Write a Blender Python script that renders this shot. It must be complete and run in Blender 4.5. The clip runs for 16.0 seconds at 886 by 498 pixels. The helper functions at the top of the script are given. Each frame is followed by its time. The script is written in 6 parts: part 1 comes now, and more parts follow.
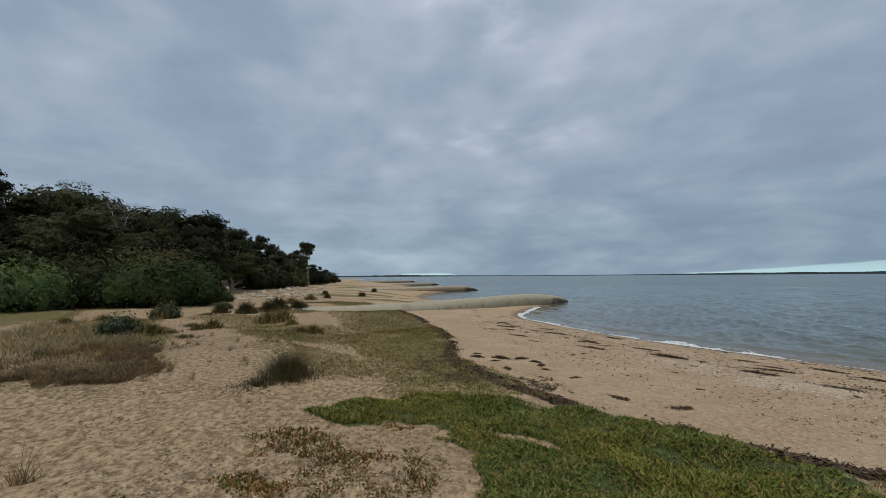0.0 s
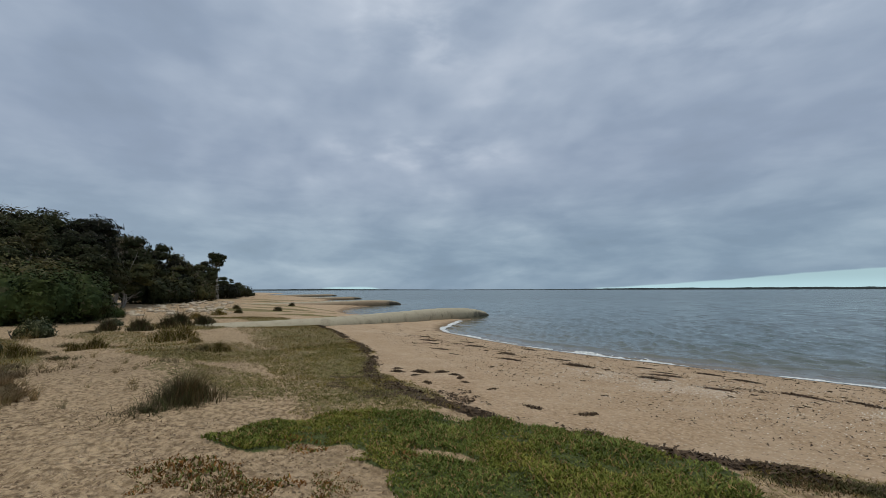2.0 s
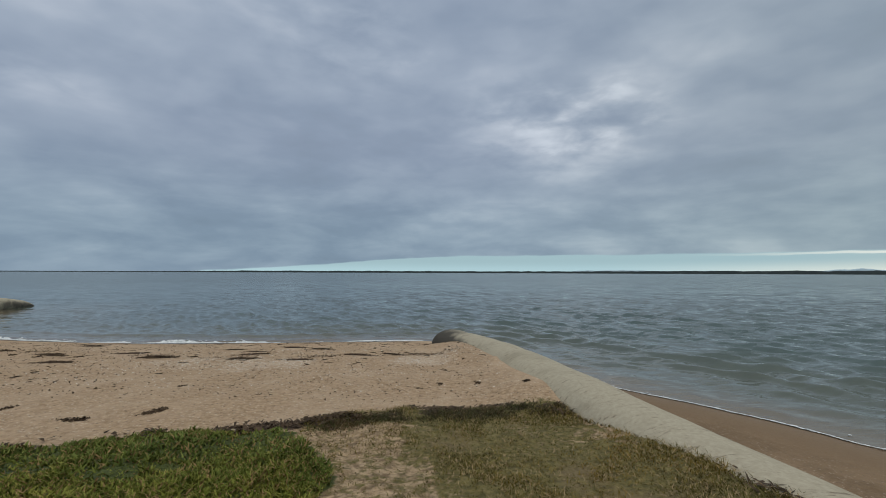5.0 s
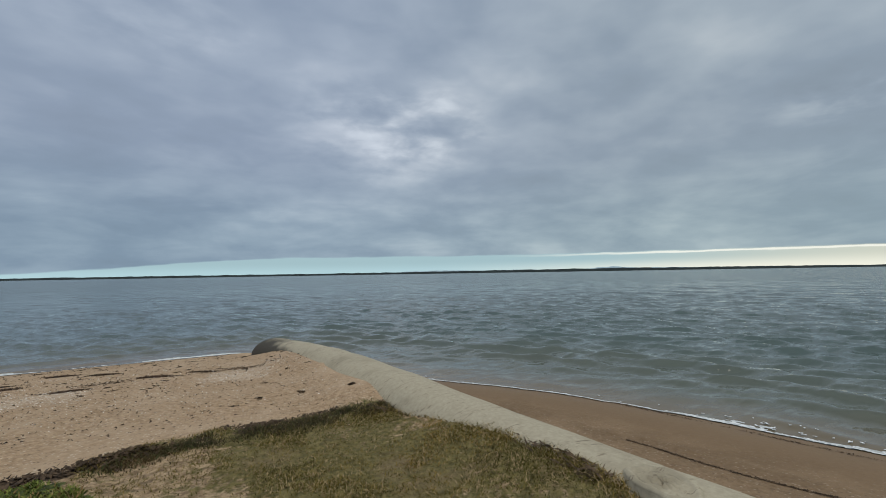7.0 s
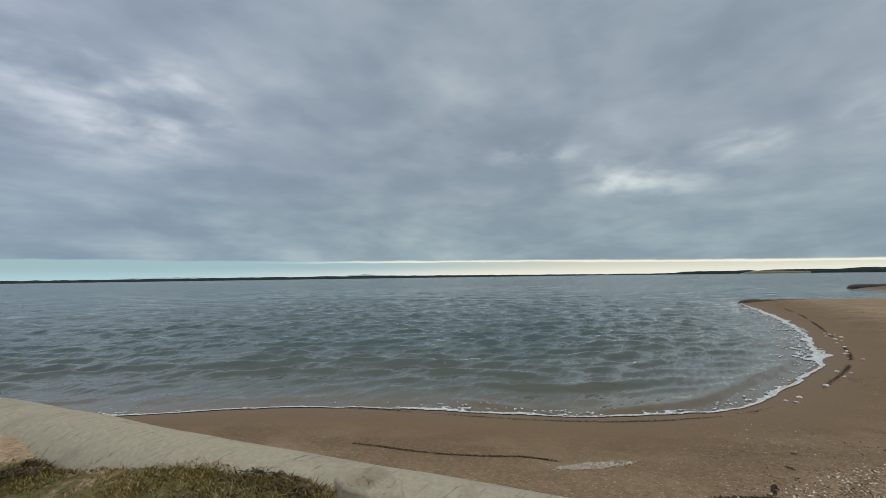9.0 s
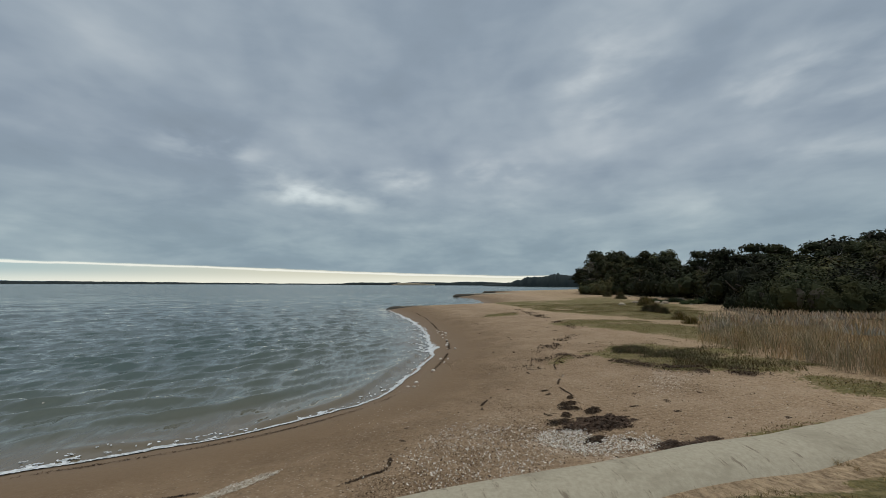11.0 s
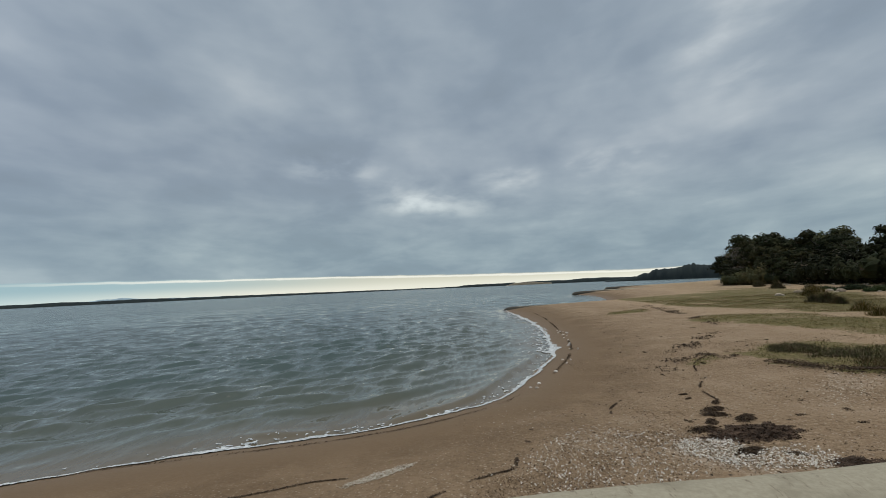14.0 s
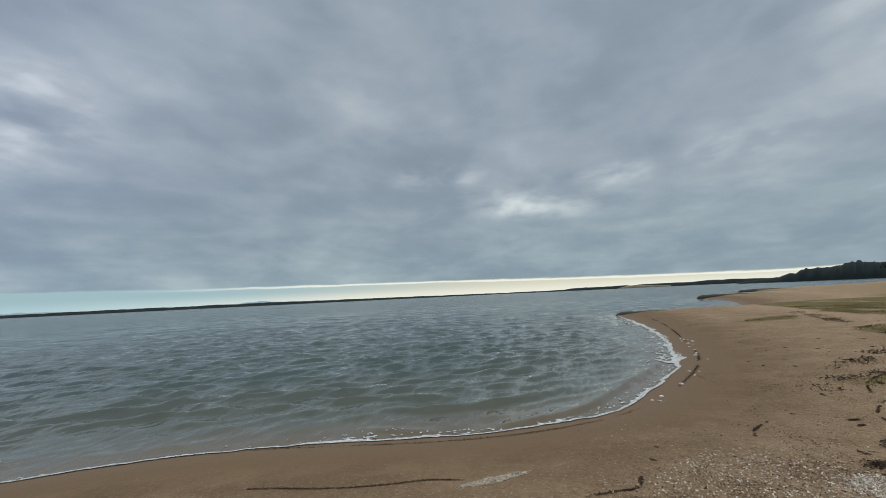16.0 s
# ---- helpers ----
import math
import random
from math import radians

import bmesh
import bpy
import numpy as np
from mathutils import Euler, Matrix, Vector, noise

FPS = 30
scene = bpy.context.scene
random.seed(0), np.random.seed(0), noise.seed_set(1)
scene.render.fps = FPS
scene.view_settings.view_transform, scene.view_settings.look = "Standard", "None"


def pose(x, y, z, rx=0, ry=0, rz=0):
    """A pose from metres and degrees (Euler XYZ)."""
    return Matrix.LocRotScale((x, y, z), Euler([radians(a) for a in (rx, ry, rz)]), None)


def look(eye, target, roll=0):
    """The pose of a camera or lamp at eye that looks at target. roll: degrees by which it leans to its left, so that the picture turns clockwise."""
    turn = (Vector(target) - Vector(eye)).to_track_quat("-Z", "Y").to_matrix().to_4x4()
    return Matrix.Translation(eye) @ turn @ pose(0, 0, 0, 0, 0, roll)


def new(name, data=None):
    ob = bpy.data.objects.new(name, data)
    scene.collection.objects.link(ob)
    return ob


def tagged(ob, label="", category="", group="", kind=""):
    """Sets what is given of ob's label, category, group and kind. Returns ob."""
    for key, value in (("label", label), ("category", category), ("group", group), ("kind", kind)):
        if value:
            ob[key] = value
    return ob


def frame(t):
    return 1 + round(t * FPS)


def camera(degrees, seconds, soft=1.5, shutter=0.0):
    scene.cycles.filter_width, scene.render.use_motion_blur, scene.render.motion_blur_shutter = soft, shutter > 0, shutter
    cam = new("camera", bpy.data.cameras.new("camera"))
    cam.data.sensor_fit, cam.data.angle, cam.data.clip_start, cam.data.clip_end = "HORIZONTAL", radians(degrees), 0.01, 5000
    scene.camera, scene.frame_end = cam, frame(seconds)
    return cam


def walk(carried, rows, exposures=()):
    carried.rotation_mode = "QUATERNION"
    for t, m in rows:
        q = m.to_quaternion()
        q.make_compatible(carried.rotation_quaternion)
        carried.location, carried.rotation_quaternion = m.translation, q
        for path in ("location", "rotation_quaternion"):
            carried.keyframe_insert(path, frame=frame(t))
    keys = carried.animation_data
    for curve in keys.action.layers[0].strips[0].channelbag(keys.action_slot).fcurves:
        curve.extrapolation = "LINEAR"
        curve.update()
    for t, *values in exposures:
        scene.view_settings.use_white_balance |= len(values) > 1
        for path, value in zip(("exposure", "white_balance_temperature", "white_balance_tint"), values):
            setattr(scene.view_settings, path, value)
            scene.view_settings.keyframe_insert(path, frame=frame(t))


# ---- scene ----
FOV = 93.30
PATH = [  # seconds; place in metres; heading clockwise from +y, tilt up, lean
    (0.00, -0.00, -0.00, 2.55, -60.29, 3.71, -0.36),
    (0.50, -0.01, 0.01, 2.54, -58.89, 4.29, -0.15),
    (1.00, -0.01, 0.03, 2.53, -55.83, 4.93, -0.01),
    (1.50, -0.02, 0.05, 2.53, -53.38, 5.35, 0.20),
    (2.00, -0.02, 0.07, 2.53, -49.95, 5.58, -0.14),
    (2.50, -0.02, 0.09, 2.53, -45.09, 5.47, -0.73),
    (3.00, -0.05, 0.14, 2.51, -37.06, 5.13, -1.45),
    (3.50, -0.00, 0.16, 2.50, -28.55, 4.36, -0.16),
    (4.00, 0.07, 0.25, 2.49, -21.05, 3.82, -0.09),
    (4.50, 0.15, 0.33, 2.48, -12.29, 3.44, -0.39),
    (5.00, 0.15, 0.31, 2.49, 0.00, 3.24, 0.20),
    (5.20, 0.15, 0.29, 2.50, 3.48, 3.19, 0.43),
    (5.72, 0.16, 0.27, 2.51, 9.94, 3.20, 0.20),
    (6.25, 0.17, 0.21, 2.52, 14.82, 3.23, -0.31),
    (6.78, 0.19, 0.16, 2.54, 19.96, 3.26, -0.83),
    (7.30, 0.20, 0.13, 2.54, 27.21, 3.27, -1.06),
    (7.50, 0.23, 0.12, 2.53, 30.19, 3.09, -1.21),
    (8.00, 0.28, 0.08, 2.55, 35.74, 3.08, -1.20),
    (8.50, 0.37, 0.06, 2.54, 42.30, 3.55, -0.06),
    (9.00, 0.43, 0.06, 2.56, 55.69, 3.85, -0.81),
    (9.50, 0.44, 0.03, 2.57, 69.31, 4.51, -0.93),
    (10.00, 0.47, -0.01, 2.55, 81.39, 5.01, -0.38),
    (10.20, 0.49, -0.04, 2.57, 86.39, 4.91, 0.64),
    (10.72, 0.47, -0.07, 2.57, 95.31, 4.89, 0.40),
    (11.25, 0.44, -0.12, 2.58, 99.64, 4.85, -0.13),
    (11.78, 0.40, -0.17, 2.59, 100.44, 4.82, -0.66),
    (12.30, 0.39, -0.20, 2.59, 98.72, 4.80, -0.90),
    (12.50, 0.41, -0.19, 2.59, 97.75, 4.74, -1.04),
    (13.00, 0.38, -0.18, 2.59, 95.12, 4.70, -1.83),
    (13.50, 0.36, -0.15, 2.59, 90.06, 4.89, -2.59),
    (14.00, 0.36, -0.11, 2.59, 82.62, 5.32, -2.69),
    (14.50, 0.36, -0.08, 2.60, 78.83, 5.56, -2.57),
    (15.00, 0.34, -0.08, 2.60, 76.58, 5.84, -2.61),
    (15.50, 0.35, -0.04, 2.60, 71.96, 6.15, -2.57),
    (16.00, 0.32, -0.05, 2.61, 68.70, 6.48, -2.80),
]
EXPOSURES = [(0, 0.12), (2.5, 0.14), (3.5, 0.02), (5, 0.02), (8, 0.10), (8.6, 0.0), (9, 0.0), (12.5, 0.0), (16, 0.0)]
SKY_STRENGTH, ZENITH, SUN_POWER = 1.0, 1.0, 1.4
WATER_DEEP = (0.056, 0.083, 0.074)
WAVE_RELIEF, WAVE_HEIGHT = 0.85, 1.0
BREAKS = [(16, 19, 0.16, 0.075, 0.26), (78, 12.6, 0.10, 0.034, 0.19), (68, 16.4, 0.08, 0.026, 0.26), (85, 11.2, 0.11, 0.022, 0.18), (92, 14.2, 0.06, 0.02, 0.20), (106, 15, 0.08, 0.022, 0.17), (121, 25, 0.10, 0.07, 0.10),
          (-52.8, 33, 0.10, 0.07, 0.11), (-54, 18.5, 0.16, 0.03, 0.14), (143, 21, 0.12, 0.05, 0.16), (143, 14, 0.1, 0.02, 0.135), (-14, 30, 0.14, 0.08, 0.10), (-54.5, 25.7, 0.09, 0.04, -0.105), (1.2, 33, 0.07, 0.05, -0.105), (-36, 13.7, 0.13, 0.04, -0.06)]
cam = camera(FOV, 16.0, soft=0.75)


def aim(x, y, z, heading, tilt, lean):
    a, p = radians(heading), radians(tilt)
    way = Vector((math.sin(a) * math.cos(p), math.cos(a) * math.cos(p), math.sin(p)))
    return look((x, y, z), Vector((x, y, z)) + way, lean)


walk(cam, [(row[0], aim(*row[1:])) for row in PATH], EXPOSURES)

# ---------------------------------------------------------------- sky and sun
SUN_HEADING, SUN_HEIGHT = 165.0, 78.0


class Graph:
    """Short-hand for node trees."""

    def __init__(self, tree):
        self.tree = tree
        tree.nodes.clear()

    def add(self, kind, **inputs):
        n = self.tree.nodes.new(kind)
        for key, value in inputs.items():
            self.put(n.inputs[int(key[2:])], value)
        return n

    def put(self, socket, value):
        if hasattr(value, "is_output"):
            self.tree.links.new(value, socket)
        else:
            if hasattr(socket.default_value, "__len__") and len(socket.default_value) == 4 and len(value) == 3:
                value = (*value, 1.0)
            socket.default_value = value

    def math(self, op, a, b=0.0, c=0.0, clamp=False):
        n = self.add("ShaderNodeMath")
        n.operation, n.use_clamp = op, clamp
        for i, v in enumerate((a, b, c)):
            self.put(n.inputs[i], v)
        return n.outputs[0]

    def mix(self, k, a, b, blend="MIX"):
        n = self.add("ShaderNodeMix")
        n.data_type, n.blend_type = "RGBA", blend
        self.put(n.inputs[0], k)
        self.put(n.inputs[6], a)
        self.put(n.inputs[7], b)
        return n.outputs[2]

    def ramp(self, v, a, b):
        """0 below a, 1 above b, smooth between."""
        n = self.add("ShaderNodeMapRange")
        n.interpolation_type = "SMOOTHSTEP"
        self.put(n.inputs[0], v)
        self.put(n.inputs[1], a)
        self.put(n.inputs[2], b)
        return n.outputs[0]

    def noise(self, vector, scale, detail=4.0, rough=0.55, warp=0.0):
        n = self.add("ShaderNodeTexNoise")
        self.put(n.inputs["Vector"], vector)
        n.inputs["Scale"].default_value = scale
        n.inputs["Detail"].default_value = detail
        n.inputs["Roughness"].default_value = rough
        n.inputs["Distortion"].default_value = warp
        return n.outputs[0]

    def stretch(self, vector, sx, sy, sz, turn=0.0):
        n = self.add("ShaderNodeMapping")
        self.put(n.inputs[0], vector)
        n.inputs["Rotation"].default_value = (0, 0, radians(turn))
        n.inputs["Scale"].default_value = (sx, sy, sz)
        return n.outputs[0]

    def where(self):
        return self.add("ShaderNodeNewGeometry").outputs["Position"]

    def field(self, name):
        n = self.add("ShaderNodeAttribute")
        n.attribute_name = name
        return n.outputs["Fac"]


def build_world():
    world = bpy.data.worlds.new("overcast_sky")
    scene.world = world
    world.use_nodes = True
    g = Graph(world.node_tree)
    way = g.add("ShaderNodeTexCoord").outputs["Generated"]
    sep = g.add("ShaderNodeSeparateXYZ", in0=way).outputs
    x, y, z = sep[0], sep[1], g.math("MAXIMUM", sep[2], 0.0)
    flat = g.math("ADD", z, 0.34)
    sheet = g.add("ShaderNodeCombineXYZ", in0=g.math("DIVIDE", x, flat), in1=g.math("DIVIDE", y, flat)).outputs[0]
    big = g.noise(g.stretch(sheet, 0.8, 1.0, 1, 20), 1.15, 3.0, 0.45, 0.3)
    mid = g.noise(g.stretch(sheet, 1.0, 1.25, 1, 28), 2.7, 3.5, 0.48, 0.15)
    # low over the horizon the cloud lies in flat, soft banks
    banks = g.noise(g.stretch(way, 1.0, 1.0, 3.6), 4.4, 5.0, 0.54, 0.25)
    wisp = g.noise(g.stretch(way, 1.0, 1.0, 2.6), 9.0, 4.0, 0.5, 0.2)
    cloud = g.math("ADD", g.math("MULTIPLY", big, 0.50), g.math("MULTIPLY", mid, 0.50))
    cloud = g.math("ADD", 0.5, g.math("MULTIPLY", g.math("SUBTRACT", cloud, 0.5), 1.05))
    share = g.math("MULTIPLY", g.ramp(z, 0.40, 0.05), 0.58)
    cloud = g.math("ADD", g.math("MULTIPLY", cloud, g.math("SUBTRACT", 1.0, share)), g.math("MULTIPLY", banks, share))
    torn = g.ramp(g.math("ADD", g.math("MULTIPLY", wisp, 0.6), g.math("MULTIPLY", g.noise(g.stretch(way, 1.0, 1.0, 2.2), 5.0, 4.0, 0.5, 0.4), 0.4)), 0.36, 0.66)
    # thinner, brighter breaks in the cloud: heading, height, breadth, tallness, strength
    for heading, height, bx, bz, amount in BREAKS:
        a, e = radians(heading), radians(height)
        dx = g.math("SUBTRACT", g.math("MULTIPLY", x, math.cos(a)), g.math("MULTIPLY", y, math.sin(a)))
        dy = g.math("ADD", g.math("MULTIPLY", x, math.sin(a)), g.math("MULTIPLY", y, math.cos(a)))
        u = g.math("DIVIDE", dx, bx)
        v = g.math("DIVIDE", g.math("SUBTRACT", z, math.sin(e)), bz)
        r = g.math("ADD", g.math("MULTIPLY", u, u), g.math("MULTIPLY", v, v))
        spot = g.math("MULTIPLY", g.ramp(r, 3.2, -0.6), g.ramp(dy, 0.0, 0.2))
        spot = g.math("MULTIPLY", spot, torn)
        cloud = g.math("ADD", cloud, g.math("MULTIPLY", spot, amount))
    cloud = g.math("ADD", cloud, g.math("MULTIPLY", g.math("SUBTRACT", wisp, 0.5), 0.16))
    tone = g.add("ShaderNodeValToRGB", in0=cloud)
    stops = tone.color_ramp.elements
    stops[0].position, stops[0].color = 0.30, (0.225, 0.280, 0.352, 1)
    stops[1].position, stops[1].color = 0.80, (0.62, 0.68, 0.74, 1)
    for at, col in ((0.44, (0.262, 0.325, 0.410, 1)), (0.56, (0.335, 0.400, 0.480, 1)), (0.66, (0.43, 0.49, 0.56, 1))):
        e = stops.new(at)
        e.color = col
    colour = g.mix(1.0, tone.outputs[0], (0.99, 0.99, 1.03), "MULTIPLY")
    bearing = g.math("ARCTAN2", x, y)
    colour = g.mix(g.ramp(z, 0.30, 0.05), colour, g.mix(1.0, colour, (0.965, 1.03, 0.985), "MULTIPLY"))
    # a heavier bank lies low in the north-west
    heavy = g.math("MULTIPLY", g.ramp(z, 0.32, 0.10), g.math("MULTIPLY", g.ramp(bearing, 0.55, -0.15), g.ramp(bearing, -1.25, -0.75)))
    colour = g.mix(g.math("MULTIPLY", heavy, 0.75), colour, g.mix(1.0, colour, (0.79, 0.83, 0.87), "MULTIPLY"))
    # warmer, greyer cloud towards the hidden sun
    warm = g.ramp(bearing, 0.0, 1.0)
    colour = g.mix(warm, colour, g.mix(1.0, colour, (1.01, 1.005, 0.93), "MULTIPLY"))
    # an overcast sky is brightest overhead
    lift = [g.math("ADD", 1.0, g.math("MULTIPLY", g.ramp(z, 0.70, 0.98), ZENITH * k)) for k in (1.12, 1.0, 0.84)]
    colour = g.mix(1.0, colour, g.add("ShaderNodeCombineColor", in0=lift[0], in1=lift[1], in2=lift[2]).outputs[0], "MULTIPLY")
    # the clear strip under the cloud's edge, over the water
    clear = g.add("ShaderNodeTexSky")
    clear.sky_type, clear.sun_disc = "NISHITA", False
    clear.sun_elevation, clear.sun_rotation = radians(SUN_HEIGHT), radians(SUN_HEADING)
    haze = g.mix(1.0, clear.outputs[0], (0.045, 0.045, 0.045), "MULTIPLY")
    strip = g.mix(g.ramp(bearing, 0.65, 1.45), (0.40, 0.60, 0.67), (0.80, 0.79, 0.64))
    strip = g.mix(0.75, haze, strip)
    strip = g.mix(g.ramp(z, 0.030, 0.0), strip, g.mix(g.ramp(bearing, 0.3, 1.1), (0.43, 0.62, 0.67), (0.84, 0.84, 0.72)))
    edge = g.math("MULTIPLY", g.ramp(bearing, -0.66, 0.12), g.math("SUBTRACT", 0.041, g.math("MULTIPLY", g.ramp(bearing, 0.9, 2.05), 0.020)))
    off = g.math("DIVIDE", g.math("ADD", bearing, 1.09), 0.095)
    sliver = g.math("MULTIPLY", g.ramp(g.math("MULTIPLY", off, off), 1.0, 0.0), 0.008)
    edge = g.math("ADD", edge, sliver)
    wob = g.noise(g.stretch(way, 1, 1, 6), 9.0, 4.0, 0.6)
    edge = g.math("ADD", edge, g.math("MULTIPLY", g.math("SUBTRACT", wob, 0.5), 0.008))
    gap = g.ramp(g.math("SUBTRACT", edge, z), -0.0015, 0.0025)
    colour = g.mix(g.math("MULTIPLY", gap, g.ramp(edge, 0.002, 0.006)), colour, strip)
    # a thin bright rim where the cloud ends
    rim = g.math("MULTIPLY", g.ramp(g.math("ABSOLUTE", g.math("SUBTRACT", g.math("SUBTRACT", edge, z), 0.0035)), 0.0030, 0.0008), g.ramp(bearing, 0.5, 0.95))
    colour = g.mix(g.math("MULTIPLY", rim, 0.8), colour, (0.92, 0.92, 0.83))
    back = g.add("ShaderNodeBackground", in0=colour, in1=SKY_STRENGTH)
    out = g.add("ShaderNodeOutputWorld")
    g.tree.links.new(back.outputs[0], out.inputs[0])


build_world()
lamp = bpy.data.lights.new("sun", "SUN")
lamp.energy, lamp.angle, lamp.color = SUN_POWER, radians(40), (1.0, 0.93, 0.82)
sun = new("sun", lamp)
a, e = radians(SUN_HEADING), radians(SUN_HEIGHT)
sun.matrix_world = look((math.sin(a) * math.cos(e) * 60, math.cos(a) * math.cos(e) * 60, math.sin(e) * 60), (0, 0, 0))


# ---------------------------------------------------------------- materials
def material(name):
    m = bpy.data.materials.new(name)
    m.use_nodes = True
    g = Graph(m.node_tree)
    shader = g.add("ShaderNodeBsdfPrincipled")
    out = g.add("ShaderNodeOutputMaterial")
    g.tree.links.new(shader.outputs[0], out.inputs[0])
    return m, g, shader


def bump(g, shader, height, strength, distance):
    n = g.add("ShaderNodeBump")
    n.inputs["Strength"].default_value = strength
    n.inputs["Distance"].default_value = distance
    g.put(n.inputs["Height"], height)
    g.put(shader.inputs["Normal"], n.outputs[0])


def ground_material():
    m, g, s = material("sand_and_turf")
    p = g.where()
    fine = g.noise(p, 90.0, 3.0, 0.7)
    grain = g.noise(p, 16.0, 5.0, 0.65)
    patch = g.noise(p, 1.1, 5.0, 0.6)
    broad = g.noise(p, 0.22, 4.0, 0.55)
    beach = g.mix(g.ramp(grain, 0.3, 0.7), (0.285, 0.191, 0.108), (0.475, 0.340, 0.213))
    beach = g.mix(g.ramp(patch, 0.4, 0.75), beach, (0.45, 0.33, 0.215))
    damp = g.field("damp")
    beach = g.mix(g.math("MULTIPLY", damp, 0.86), beach, g.mix(g.ramp(patch, 0.35, 0.7), (0.135, 0.085, 0.043), (0.215, 0.142, 0.078)))
    bits = g.add("ShaderNodeTexVoronoi")
    g.put(bits.inputs["Vector"], p)
    bits.inputs["Scale"].default_value = 27.0
    tint = g.add("ShaderNodeSeparateColor", in0=bits.outputs["Color"]).outputs
    near_bit = g.math("LESS_THAN", bits.outputs["Distance"], 0.34)
    light_bit = g.math("MULTIPLY", near_bit, g.math("GREATER_THAN", tint[0], 0.74))
    dark_bit = g.math("MULTIPLY", near_bit, g.math("LESS_THAN", tint[0], 0.13))
    shell = g.field("shell")
    grit = g.math("MULTIPLY", light_bit, g.math("ADD", g.math("SUBTRACT", 0.38, g.math("MULTIPLY", damp, 0.22)), shell, clamp=True))
    beach = g.mix(grit, beach, (0.70, 0.62, 0.50))
    beach = g.mix(g.math("MULTIPLY", dark_bit, 0.6), beach, (0.13, 0.09, 0.06))
    bank = g.math("MULTIPLY", g.math("MULTIPLY", shell, 0.3), g.ramp(g.math("ADD", grain, g.math("MULTIPLY", patch, 0.5)), 0.70, 0.95))
    beach = g.mix(bank, beach, (0.66, 0.60, 0.52))
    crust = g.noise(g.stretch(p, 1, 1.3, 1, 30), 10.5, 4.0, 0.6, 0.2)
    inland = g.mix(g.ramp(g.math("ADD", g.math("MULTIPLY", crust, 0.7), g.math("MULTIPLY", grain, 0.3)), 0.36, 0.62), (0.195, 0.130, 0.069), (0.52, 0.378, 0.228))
    inland = g.mix(g.math("MULTIPLY", g.ramp(broad, 0.45, 0.7), 0.5), inland, (0.345, 0.250, 0.152))
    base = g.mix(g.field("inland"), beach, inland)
    wet = g.field("wet")
    base = g.mix(g.ramp(g.math("ADD", wet, g.math("MULTIPLY", g.math("SUBTRACT", patch, 0.5), 0.25)), 0.15, 0.75), base, g.mix(grain, (0.140, 0.090, 0.048), (0.200, 0.132, 0.072)))
    turf = g.mix(g.ramp(grain, 0.3, 0.7), (0.098, 0.084, 0.027), (0.220, 0.178, 0.066))
    turf = g.mix(g.ramp(patch, 0.52, 0.70), turf, (0.21, 0.155, 0.078))
    thin = g.field("turf")
    base = g.mix(g.ramp(g.math("ADD", thin, g.math("MULTIPLY", g.math("SUBTRACT", g.noise(p, 9.0, 5.0, 0.7), 0.5), 2.2)), 0.30, 0.62), base, turf)
    lush = g.mix(g.ramp(grain, 0.3, 0.7), (0.045, 0.058, 0.016), (0.09, 0.11, 0.03))
    base = g.mix(g.ramp(g.math("ADD", g.field("lush"), g.math("MULTIPLY", g.math("SUBTRACT", grain, 0.5), 0.8)), 0.35, 0.65), base, lush)
    wrack = g.field("wrack")
    base = g.mix(g.ramp(g.math("ADD", wrack, g.math("MULTIPLY", g.math("SUBTRACT", grain, 0.5), 1.3)), 0.45, 0.62), base, (0.070, 0.047, 0.029))
    g.put(s.inputs["Base Color"], base)
    g.put(s.inputs["Roughness"], g.math("SUBTRACT", 0.93, g.math("MULTIPLY", g.ramp(wet, 0.5, 1.0), 0.30)))
    s.inputs["Specular IOR Level"].default_value = 0.3
    rough = g.math("ADD", g.math("MULTIPLY", grain, 0.7), g.math("MULTIPLY", fine, 0.3))
    dry = g.math("SUBTRACT", 1.0, g.math("MULTIPLY", g.ramp(wet, 0.1, 0.7), 0.9))
    pits = g.noise(g.stretch(p, 1, 1, 0.3), 8.5, 4.0, 0.6, 0.2)
    relief = g.math("ADD", g.math("MULTIPLY", rough, 0.35), g.math("MULTIPLY", pits, g.math("ADD", 0.8, g.math("MULTIPLY", g.field("inland"), 0.9))))
    bump(g, s, g.math("MULTIPLY", relief, dry), 1.0, 0.10)
    return m


def plain_material(name, dark, light, scale, roughness=0.9, relief=0.0, metal=0.0, per_object=0.0, per_island=0.0):
    """Two tones mixed by noise at two scales, varied by object or by loose piece."""
    m, g, s = material(name)
    p = g.where()
    k = g.math("ADD", g.math("MULTIPLY", g.noise(p, scale, 5.0, 0.6), 0.7), g.math("MULTIPLY", g.noise(p, scale * 0.15, 3.0, 0.5), 0.3))
    k = g.ramp(k, 0.32, 0.68)
    if per_object:
        k = g.math("ADD", k, g.math("MULTIPLY", g.math("SUBTRACT", g.add("ShaderNodeObjectInfo").outputs["Random"], 0.5), per_object), clamp=True)
    if per_island:
        k = g.math("ADD", k, g.math("MULTIPLY", g.math("SUBTRACT", g.add("ShaderNodeNewGeometry").outputs["Random Per Island"], 0.5), per_island), clamp=True)
    g.put(s.inputs["Base Color"], g.mix(k, dark, light))
    s.inputs["Roughness"].default_value = roughness
    s.inputs["Metallic"].default_value = metal
    s.inputs["Specular IOR Level"].default_value = 0.3
    if relief:
        bump(g, s, g.noise(p, scale * 3, 5.0, 0.65), 0.8, relief)
    return m


